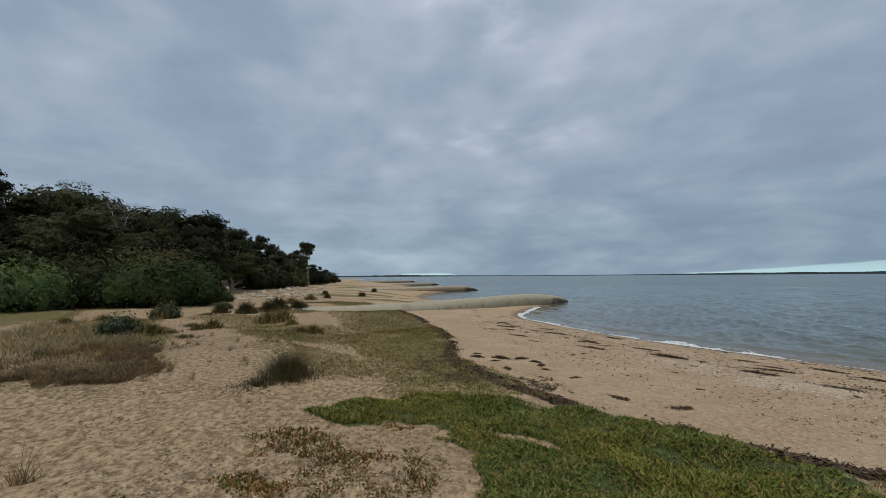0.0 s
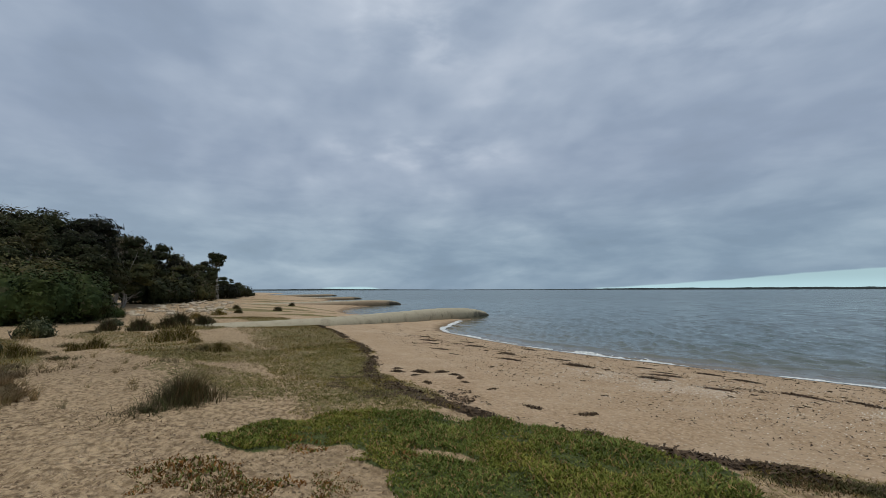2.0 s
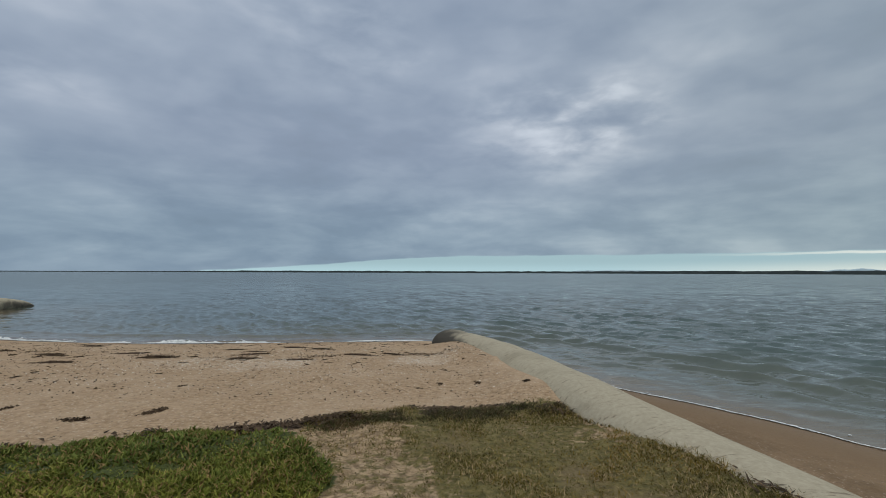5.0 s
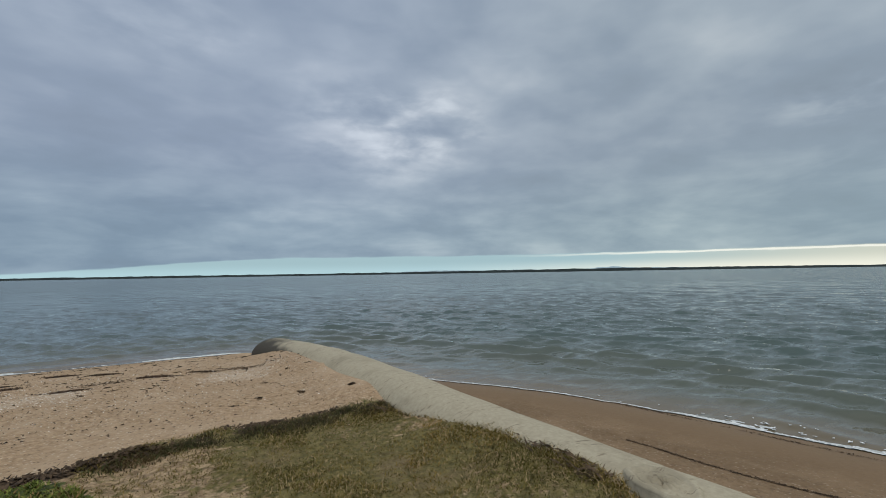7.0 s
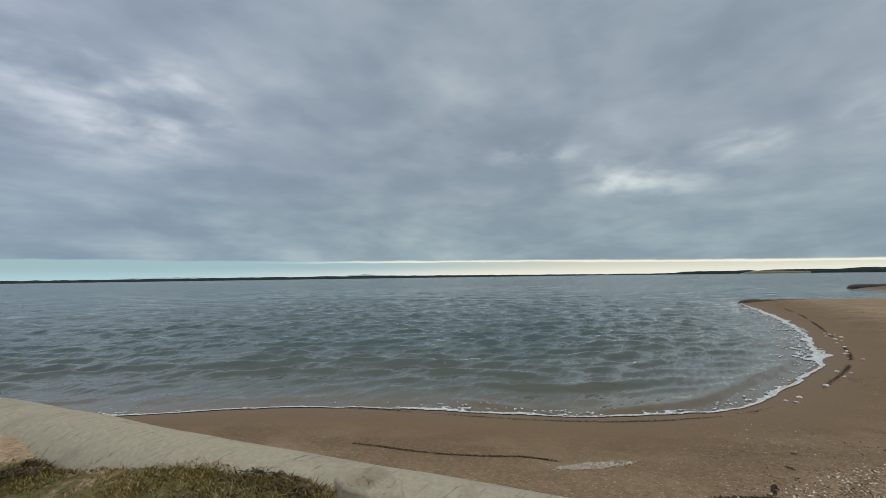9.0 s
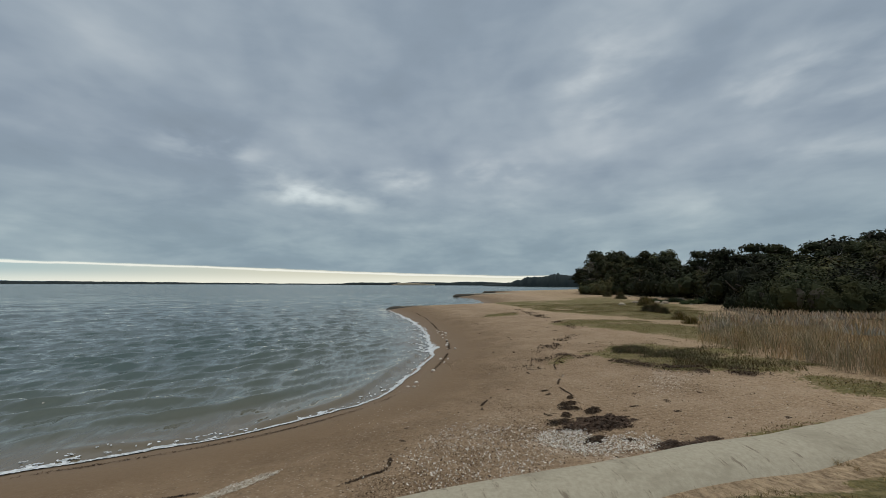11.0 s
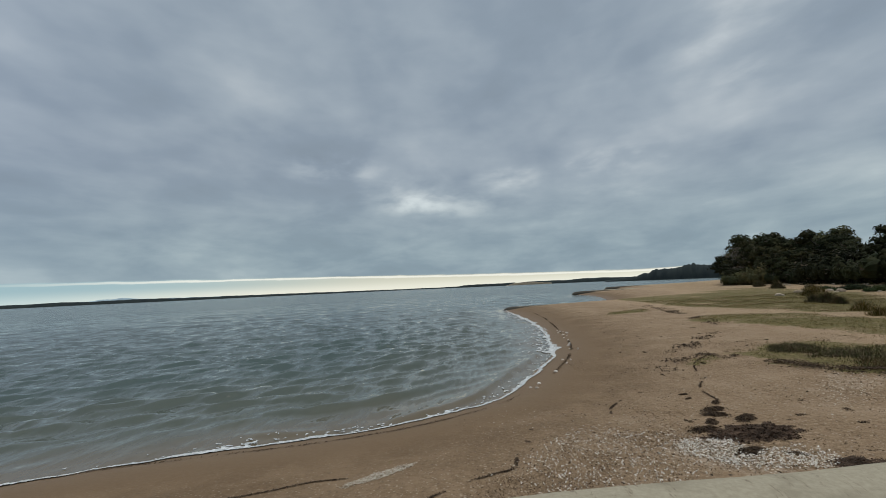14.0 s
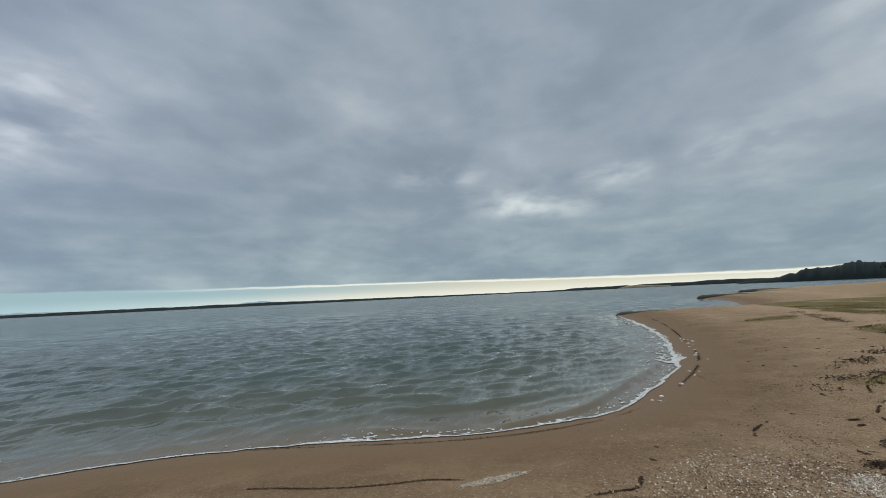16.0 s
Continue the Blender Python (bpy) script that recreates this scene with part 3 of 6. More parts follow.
def cover(x, y):
    """How much of each kind of ground lies at a place."""
    x, y = np.asarray(x, float), np.asarray(y, float)
    z, inland, d = base_height(x, y)
    n = fractal(x, y, 1.3, 4, 21)
    c = {}
    lush = inside(x, y, LUSH_RING, 0.25).astype(float)
    bare = blob(x, y, -4.15, 2.0, 0.55, 0.22, 35, 0.5) + blob(x, y, -3.3, 2.75, 0.4, 0.14, 20, 0.4) + blob(x, y, -3.0, 1.6, 0.5, 0.4, 20, 0.5) + blob(x, y, -1.9, 3.75, 0.3, 0.07, -5, 0.4)
    c["lush"] = lush * np.clip(1 - bare, 0, 1)
    strip = inside(x, y, STRIP_RING, 0.55, 0.7).astype(float) * (0.55 + 0.45 * step(-0.2, 1.4, dist_line(x, y, smooth_line([(-25, 8.2), (-16, 4.4), (-8.6, 2.9), (-6.0, 2.2), (-5.0, 3.0)], 3)) * -1))
    east = inside(x, y, EAST_RING, 0.25, 1.2).astype(float) * (0.66 + 1.3 * (n - 0.38)) * (1 - 0.62 * blob(x, y, -0.75, 3.7, 0.85, 1.3, 0, 0.5, 1.2)) * step(6.0, 5.55, y + 0.1 * x)
    turf = np.maximum(strip * (0.62 + 0.5 * (n - 0.35)), east)
    for cx, cy, rx, ry, turn, amount in MATS:
        near = (np.abs(x - cx) < 2 * rx + 2 * ry) & (np.abs(y - cy) < 2 * rx + 2 * ry)
        if near.any():
            turf[near] = np.maximum(turf[near], amount * blob(x[near], y[near], cx, cy, rx, ry, turn, 0.6, 0.6))
    for ring, amount in MAT_RINGS:
        turf = np.maximum(turf, inside(x, y, ring, 0.9, 0.45) * amount * (0.5 + 0.9 * step(0.3, 0.6, n)))
    c["turf"] = np.clip(turf, 0, 1)
    shell = np.zeros(x.shape)
    for cx, cy, rx, ry, turn, amount in SHELLS:
        near = (np.abs(x - cx) < 2 * rx + 2 * ry) & (np.abs(y - cy) < 2 * rx + 2 * ry)
        if near.any():
            shell[near] = np.maximum(shell[near], amount * blob(x[near], y[near], cx, cy, rx, ry, turn, 0.7, 1.6))
    c["shell"] = shell
    east_side = dist_line(x, y, T_LONG) < 0
    c["inland"] = np.where(east_side, step(7, 12, d), step(-0.4, 0.5, dist_line(x, y, EDGE_LINE[::-1]) * np.where(x > -21, 1, 0) + np.where(x > -21, 0, step(9, 13, d) - 0.4)))
    c["damp"] = np.where(east_side, (0.36 * step(9.5, 6.5, d) + 0.16 * step(9, 5, d) + 0.48 * step(4.4, 1.9, d)) * step(-0.2, -0.6, dist_line(x, y, T_LONG)), 0.0) * (d > -3)
    reach = np.where(east_side, 3.1, 1.0) + (n - 0.5) * 0.8
    c["wet"] = np.clip(1.05 - np.maximum(d, 0) / reach, 0, 1) * (d < 6)
    e = dist_line(x, y, EDGE_LINE)
    wide = 0.04 + 0.12 * np.clip((n - 0.35) * 2.2, 0, 1) + 0.08 * blob(x, y, -5.6, 4.2, 1.6, 0.7, 0, 0.5)
    edge_on = np.abs(e + 0.05) < wide * 1.6
    c["wrack"] = np.where(edge_on, step(wide * 1.5, wide * 0.5, np.abs(e + 0.05)), 0) * (np.abs(x) < 22) * (0.55 + 0.45 * step(0.3, 0.6, fractal(x, y, 2.2, 3, 40)))
    return z, inland, d, c


def relief(x, y, z, inland, d, c):
    """Small shapes of the ground on top of its broad form."""
    far = np.hypot(x, y)
    lumps = (fractal(x, y, 2.6, 3, 60) - 0.5) * 0.13 * c["inland"] * (1 - 0.5 * c["turf"]) * step(14, 6, far) * step(0.7, 1.6, np.abs(dist_line(x, y, T_LINE)))
    swell = (fractal(x, y, 0.35, 3, 70) - 0.5) * (0.10 + 0.16 * c["inland"] * step(3, 12, far)) * step(1.0, 4.0, d) * step(600, 60, far)
    raised = 0.095 * step(1.0, 0.22, np.abs(dist_line(x, y, T_LINE))) * (dist_line(x, y, T_LONG) > 0) * step(5.35, 4.5, y) * step(1.5, 2.8, y) + 0.02 * step(1.3, 0.5, np.abs(dist_line(x, y, T_LINE))) * (dist_line(x, y, T_LONG) > 0) + 0.05 * np.maximum(c["lush"], c["turf"]) * step(2.5, 4, d)
    raised = raised + 0.16 * step(1.4, 0.45, np.abs(dist_line(x, y, T_LINE))) * (dist_line(x, y, T_LONG) > 0) * step(5.0, 6.4, y) * step(13.6, 11.5, y)
    cusp = 0.03 * step(0.12, 0.0, np.abs(d - 2.6 - (fractal(x, y, 0.4, 2, 80) - 0.5) * 1.6)) * (d > 0)
    hollow = (fractal(x, y, 0.05, 4, 90) - 0.45) * 2.2 * step(24, 60, inland)
    scour = 0.16 * step(2.6, 0.6, np.abs(dist_line(x, y, SECOND_LINE))) * step(3.0, 7.0, y) * (d > 0.5)
    return z + lumps + swell + raised + cusp + np.maximum(hollow, -0.5) - scour + 0.012 * c["wrack"]


def ground_z(x, y):
    x, y = np.atleast_1d(np.asarray(x, float)), np.atleast_1d(np.asarray(y, float))
    z, inland, d, c = cover(x, y)
    return relief(x, y, z, inland, d, c)


def z_at(x, y):
    return float(ground_z(x, y)[0])


# ---------------------------------------------------------------- mesh helpers
def mesh_from(name, verts, faces, mat, smooth=True, fields=None):
    """A mesh from arrays; all faces have the same number of corners."""
    verts, faces = np.asarray(verts, np.float32), np.asarray(faces, np.int32)
    me = bpy.data.meshes.new(name)
    k = faces.shape[1]
    me.vertices.add(len(verts))
    me.vertices.foreach_set("co", verts.ravel())
    me.loops.add(faces.size)
    me.loops.foreach_set("vertex_index", faces.ravel())
    me.polygons.add(len(faces))
    me.polygons.foreach_set("loop_start", np.arange(len(faces), dtype=np.int32) * k)
    me.polygons.foreach_set("use_smooth", np.full(len(faces), smooth))
    me.update(calc_edges=True)
    for key, values in (fields or {}).items():
        me.attributes.new(key, "FLOAT", "POINT").data.foreach_set("value", np.asarray(values, np.float32))
    me.materials.append(mat)
    return me


def part(name, me, parent, label=""):
    ob = new(name, me)
    ob.parent = parent
    return tagged(ob, label)


def graded(n, reach, a):
    """Coordinates that lie close together round 0 and far apart at the ends."""
    b = math.asinh(reach / a)
    return a * np.sinh(np.linspace(-1, 1, n) * b)


def grid_faces(nx, ny):
    i, j = np.meshgrid(np.arange(nx - 1), np.arange(ny - 1), indexing="ij")
    a = (i * ny + j).ravel()
    return np.stack([a, a + ny, a + ny + 1, a + 1], 1)


def build_ground():
    n = 480
    gx, gy = graded(n, 4400, 2.4), graded(n, 4400, 2.4) + 2.0
    x, y = [v.ravel() for v in np.meshgrid(gx, gy, indexing="ij")]
    z, inland, d, c = cover(x, y)
    z = relief(x, y, z, inland, d, c)
    me = mesh_from("ground", np.stack([x, y, z], 1), grid_faces(n, n), GROUND, True, c)
    return tagged(new("ground", me), "sandy shore with shell grit, thin turf and trodden dry sand", "ground", kind="structure")


def chop(x, y, pitch):
    """Short-crested wind waves from many crossing trains; longer ones alone where the sheet is coarse. Returns the shift of each point."""
    rng = random.Random(5)
    shift = np.zeros((3, len(x)))
    for k in range(46):
        length = 0.26 * 1.08 ** k
        turn = radians(rng.gauss(42, 22))
        ux, uy = math.sin(turn), math.cos(turn)
        start = rng.uniform(0, 6.28)
        m = pitch < length / 1.8
        px, py = x[m], y[m]
        phase = (px * ux + py * uy) * 2 * math.pi / length + start + (value_noise(px, py, 0.16 / length, 100 + k) - 0.5) * 4.0
        steep = 0.088 * math.exp(-(math.log(length / 0.75) / 0.8) ** 2) + (0.014 if length < 1.5 else 0.009)
        gust = 0.45 + 1.1 * value_noise(px, py, 0.25 / length, 160 + k)
        high = WAVE_HEIGHT * steep * length / (2 * math.pi) * gust * step(length / 1.8, length / 3.5, pitch[m])
        shift[2, m] += high * np.sin(phase)
        shift[0, m] += 0.9 * high * ux * np.cos(phase)
        shift[1, m] += 0.9 * high * uy * np.cos(phase)
    return shift


def surface(x, y, depth, r):
    """The water's surface: the chop, and the small breakers near the beach. Returns the shift of each point."""
    shift = chop(x, y, np.maximum(r * 0.0098, 0.062)) * (0.12 + 0.88 * step(0.3, 4.5, depth))
    along = fractal(x, y, 0.28, 3, 130)
    crest = 0.55 + (fractal(x, y, 0.2, 2, 140) - 0.5) * 1.1
    near = step(40, 15, r)
    shift[2] += 0.07 * np.exp(-((depth - crest) / np.where(depth < crest, 0.13, 0.28)) ** 2) * step(0.42, 0.62, along) * near
    for gap, tall, wide, seed in ((1.3, 0.085, 0.28, 150), (2.5, 0.08, 0.30, 155), (3.9, 0.07, 0.34, 158)):
        shift[2] += tall * np.exp(-((depth - crest - gap) / np.where(depth < crest + gap, wide * 0.6, wide * 1.3)) ** 2) * step(0.42, 0.62, fractal(x, y, 0.2, 2, seed)) * near
    return shift


def build_water():
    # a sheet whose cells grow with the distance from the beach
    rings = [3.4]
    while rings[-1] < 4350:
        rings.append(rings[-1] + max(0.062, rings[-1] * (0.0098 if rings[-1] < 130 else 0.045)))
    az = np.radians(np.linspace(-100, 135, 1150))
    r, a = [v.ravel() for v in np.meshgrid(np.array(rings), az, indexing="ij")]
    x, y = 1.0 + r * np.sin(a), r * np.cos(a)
    d = shore_distance(x, y)
    depth = np.maximum(-d, 0)
    shift = surface(x, y, depth, r)
    z = shift[2]
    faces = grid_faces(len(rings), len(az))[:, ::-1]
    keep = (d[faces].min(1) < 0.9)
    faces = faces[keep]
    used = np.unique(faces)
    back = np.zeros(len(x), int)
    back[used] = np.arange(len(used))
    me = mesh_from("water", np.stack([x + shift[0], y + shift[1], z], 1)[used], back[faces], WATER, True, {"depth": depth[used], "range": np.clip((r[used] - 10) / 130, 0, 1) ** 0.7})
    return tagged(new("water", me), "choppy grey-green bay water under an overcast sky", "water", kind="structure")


build_ground()
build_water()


def sweep(line, widths, tops, bottoms, rows, mat, name, grime_shade=None, sandy=None, lump=0.05, seed=0, tang=None):
    """A half-buried fabric tube along a plan line: rounded crown, tapered nose."""
    line = np.asarray(line)
    tang = tang / np.linalg.norm(tang, axis=1)[:, None]
    side = np.stack([tang[:, 1], -tang[:, 0]], 1)
    angles = np.linspace(-0.25 * math.pi, 1.25 * math.pi, rows)
    verts = []
    for i, (px, py) in enumerate(line):
        mid = (tops[i] + bottoms[i]) / 2
        half = (tops[i] - bottoms[i]) / 2
        for w in angles:
            cx, cz = math.cos(w), math.sin(w)
            ex = math.copysign(abs(cx) ** 0.9, cx) * widths[i]
            ez = math.copysign(abs(cz) ** 0.85, cz) * half
            verts.append((px + side[i, 0] * ex, py + side[i, 1] * ex, mid + ez))
    verts = np.array(verts)
    bumpy = (fractal(verts[:, 0] + verts[:, 2], verts[:, 1] - verts[:, 2], 1.1, 4, seed + 200) - 0.5) * lump
    verts[:, 2] += bumpy
    verts[:, 0] += bumpy * 0.6
    faces = grid_faces(len(line), rows)
    grime_shade = np.zeros(len(verts)) if grime_shade is None else np.repeat(grime_shade, rows)
    # lower flanks darken, most on the west: stain together with painted shade
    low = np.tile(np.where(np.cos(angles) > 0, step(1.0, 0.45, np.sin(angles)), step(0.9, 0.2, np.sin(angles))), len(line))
    sandy = np.zeros(len(verts)) if sandy is None else np.repeat(sandy, rows) * np.tile(np.where(np.cos(angles) < 0, step(1.0, 0.62, np.sin(angles)), step(0.92, 0.3, np.sin(angles))), len(line))
    return mesh_from(name, verts, faces, mat, True, {"grime_shade": np.clip(grime_shade * (0.75 + 0.5 * np.tile(np.cos(angles) > -0.3, len(line))) + low * (0.36 + 0.26 * np.tile(np.cos(angles) > 0, len(line))), 0, 1), "sandy": sandy})


def build_tube(name, pts, width, top, nose_top, depth, label, n=8, nose_len=1.1, grime_len=3.4, lump=0.05, seed=0, swell=0.0, inland_rise=0.0, drift=1.0):
    """pts run from the seaward nose inland."""
    line = smooth_line(pts, n)
    run = np.concatenate([[0], np.cumsum(np.linalg.norm(np.diff(line, axis=0), axis=1))])
    fine = np.concatenate([np.linspace(0, 1.2, 14)[:-1], np.arange(1.2, run[-1], 0.16 if run[-1] < 32 else 0.4)])
    line = np.stack([np.interp(fine, run, line[:, 0]), np.interp(fine, run, line[:, 1])], 1)
    tang = np.gradient(line, axis=0)
    nose = np.sqrt(np.clip(1 - (1 - np.clip(fine / nose_len, 0, 1)) ** 2, 0.0004, 1))
    tops = nose_top + (top - nose_top) * step(0.0, 7.5, fine)
    tops = tops + swell * np.exp(-((fine - 9.6) / 3.0) ** 2)
    tops = tops + inland_rise * step(11.5, 16.0, fine)
    bottoms = np.full(len(fine), -depth)
    tops = bottoms + (tops - bottoms) * (0.25 + 0.75 * nose)
    widths = width * (0.15 + 0.85 * nose) * (1 + 0.025 * np.sin(fine * 1.1))
    grime_shade = 0.68 * np.clip(1 - fine / grime_len, 0, 1) ** 0.8
    sandy = drift * step(2.0, 6.0, fine)
    ob = new(name)
    k = int(np.searchsorted(fine, min(grime_len * 0.5, 4.0)))
    for bit, part_name, note in ((slice(0, k + 1), "nose", "dark weed-stained nose"), (slice(k, None), "body", "")):
        part(part_name, sweep(line[bit], widths[bit], tops[bit], bottoms[bit], 29, TUBE_CLOTH, part_name, grime_shade[bit], sandy[bit], lump, seed, tang[bit]), ob, note)
    return tagged(ob, label, "groyne")


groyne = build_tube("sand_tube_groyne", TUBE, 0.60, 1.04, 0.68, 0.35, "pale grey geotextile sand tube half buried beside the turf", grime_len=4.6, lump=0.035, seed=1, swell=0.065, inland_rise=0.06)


def build_port(x, y, z, radius):
    """A tied-off filling sleeve: low puckered folds round a sunken middle."""
    bm = bmesh.new()
    rings = ((1.25, -0.04), (1.12, 0.000), (1.0, 0.022), (0.90, 0.018), (0.76, 0.002), (0.60, 0.012), (0.44, 0.004), (0.26, 0.012), (0.08, 0.000))
    rows = []
    for k, (r, up) in enumerate(rings):
        row = []
        for i in range(40):
            q = 2 * math.pi * i / 40
            wave = 1 + 0.06 * math.sin(3 * q + 1) + 0.04 * math.sin(7 * q)
            row.append(bm.verts.new((radius * r * math.cos(q) * wave * 0.8, radius * r * math.sin(q) * wave * 1.2, up * 1.3 + 0.016 * math.sin(9 * q + k * 1.7) * (1.2 - r))))
        rows.append(row)
    for a, b in zip(rows[:-1], rows[1:]):
        for i in range(40):
            bm.faces.new((a[i], a[(i + 1) % 40], b[(i + 1) % 40], b[i]))
    bm.faces.new(rows[-1])
    me = bpy.data.meshes.new("filling_port")
    bm.to_mesh(me)
    bm.free()
    for p in me.polygons:
        p.use_smooth = True
    # crease shade painted into the grooves, in the same tone as the grime
    me.attributes.new("grime_shade", "FLOAT", "POINT").data.foreach_set("value", np.repeat(np.array((0.15, 0.42, 0.05, 0.05, 0.36, 0.1, 0.32, 0.1, 0.3), np.float32), 40))
    me.materials.append(TUBE_CLOTH)
    ob = part("filling_port", me, groyne, "puckered round filling port")
    ob.location = (x, y, z)


build_port(2.72, 2.29, 1.072, 0.21)
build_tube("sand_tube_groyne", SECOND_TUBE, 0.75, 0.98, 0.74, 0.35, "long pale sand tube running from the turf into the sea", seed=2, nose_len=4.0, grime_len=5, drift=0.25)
build_tube("sand_tube_groyne", [(-61.8, 42.2), (-60.2, 36.0), (-57.5, 28.0), (-55.0, 20.0), (-53, 12)], 0.9, 0.95, 0.72, 0.4, "distant low sand tube reaching into the water", seed=3, nose_len=4, grime_len=24)
build_tube("sand_tube_groyne", [(-106, 59), (-103, 51), (-100, 42), (-97, 33)], 0.9, 0.75, 0.7, 0.4, "far dark sand tube at the water's edge", seed=4, nose_len=4, grime_len=60)
build_tube("sand_tube_groyne", [(-165, 80), (-160, 70), (-155, 58), (-150, 48)], 1.0, 0.9, 0.8, 0.4, "far dark sand tube at the water's edge", seed=5, nose_len=4, grime_len=80)
build_tube("sand_tube_groyne", [(44.0, -0.3), (45.0, -4.5), (45.8, -9.0), (47, -16)], 0.55, 0.42, 0.34, 0.4, "dark weedy sand tube at the tip of a spit", seed=6, grime_len=9)
build_tube("sand_tube_groyne", [(87.5, -14.6), (89.5, -19), (92, -26), (95, -34)], 0.8, 0.7, 0.6, 0.4, "distant dark sand tube on the shore", seed=7, grime_len=14)
build_tube("sand_tube_groyne", [(121, -29), (125, -36), (130, -45), (136, -56)], 0.9, 0.8, 0.7, 0.4, "distant dark sand tube on the shore", seed=8, grime_len=20)


# ---------------------------------------------------------------- woods, scrub and bushes
def quads_from(centres, normals, sizes, aspect=1.6, rng=RNG):
    """Loose leaves: one small pointed face at each centre."""
    n = len(centres)
    t = rng.normal(size=(n, 3))
    t -= normals * (t * normals).sum(1)[:, None]
    t /= np.linalg.norm(t, axis=1)[:, None] + 1e-9
    b = np.cross(normals, t)
    l, w = sizes[:, None] * aspect * 0.5, sizes[:, None] * 0.5
    tip = t * l
    wide = b * w
    v = np.stack([centres - tip - wide, centres - tip * 0.6 + wide + normals * w * 0.3, centres + tip], 1).reshape(-1, 3)
    return v, np.arange(3 * n).reshape(-1, 3)


def limb_mesh(name, limbs, mat, sides=6):
    """Tapered limbs: each a list of (x, y, z, radius)."""
    verts, faces, base = [], [], 0
    for limb in limbs:
        p = np.array(limb, float)
        for i, (x, y, z, r) in enumerate(p):
            way = p[min(i + 1, len(p) - 1), :3] - p[max(i - 1, 0), :3]
            way /= np.linalg.norm(way) + 1e-9
            u = np.cross(way, (0.3, 0.9, 0.2))
            u /= np.linalg.norm(u) + 1e-9
            w = np.cross(way, u)
            for k in range(sides):
                a = 2 * math.pi * k / sides
                verts.append(np.array((x, y, z)) + r * (u * math.cos(a) + w * math.sin(a)))
        for i in range(len(p) - 1):
            for k in range(sides):
                a, b = base + i * sides + k, base + i * sides + (k + 1) % sides
                faces.append((a, b, b + sides, a + sides))
        base += len(p) * sides
    return mesh_from(name, verts, faces, mat)


def grow(rng, start, way, length, radius, bends=5, wander=0.25, rise=0.1, thin=0.3):
    p, w, out = np.array(start, float), np.array(way, float), []
    w /= np.linalg.norm(w)
    for i in range(bends + 1):
        k = i / bends
        out.append((*p, radius * (1 - k * (1 - thin))))
        w = w + rng.normal(size=3) * wander + np.array((0, 0, rise))
        w /= np.linalg.norm(w)
        p = p + w * length / bends
    return out


def core(mid, radii, lump, k=3):
    """The leafy heart of a clump: an uneven body that the outer leaves stand on."""
    vs, fs = [], []
    line = np.linspace(-1, 1, k + 1)
    u, v = [q.ravel() for q in np.meshgrid(line, line, indexing="ij")]
    for axis in range(3):
        for sign in (-1, 1):
            p = np.empty((len(u), 3))
            p[:, axis], p[:, (axis + 1) % 3], p[:, (axis + 2) % 3] = sign, u, v * sign
            p /= np.linalg.norm(p, axis=1)[:, None]
            f = grid_faces(k + 1, k + 1) + len(vs) * len(u)
            fs.append(f)
            wave = np.sin(p[:, [1]] * 5 + p[:, [0]] * 4 + mid[0] * 9) + np.sin(p[:, [2]] * 7 - p[:, [0]] * 6 + mid[1] * 11) + 0.7 * np.sin(p[:, [1]] * 11 + p[:, [2]] * 9 + mid[2] * 7)
            vs.append(mid + p * (1 + lump * wave) * radii)
    f = np.concatenate(fs)
    return np.concatenate(vs), np.concatenate([f[:, :3], f[:, [0, 2, 3]]])


def joined(pieces):
    vs, fs, base = [], [], 0
    for v, f in pieces:
        vs.append(v)
        fs.append(f + base)
        base += len(v)
    return np.concatenate(vs), np.concatenate(fs)


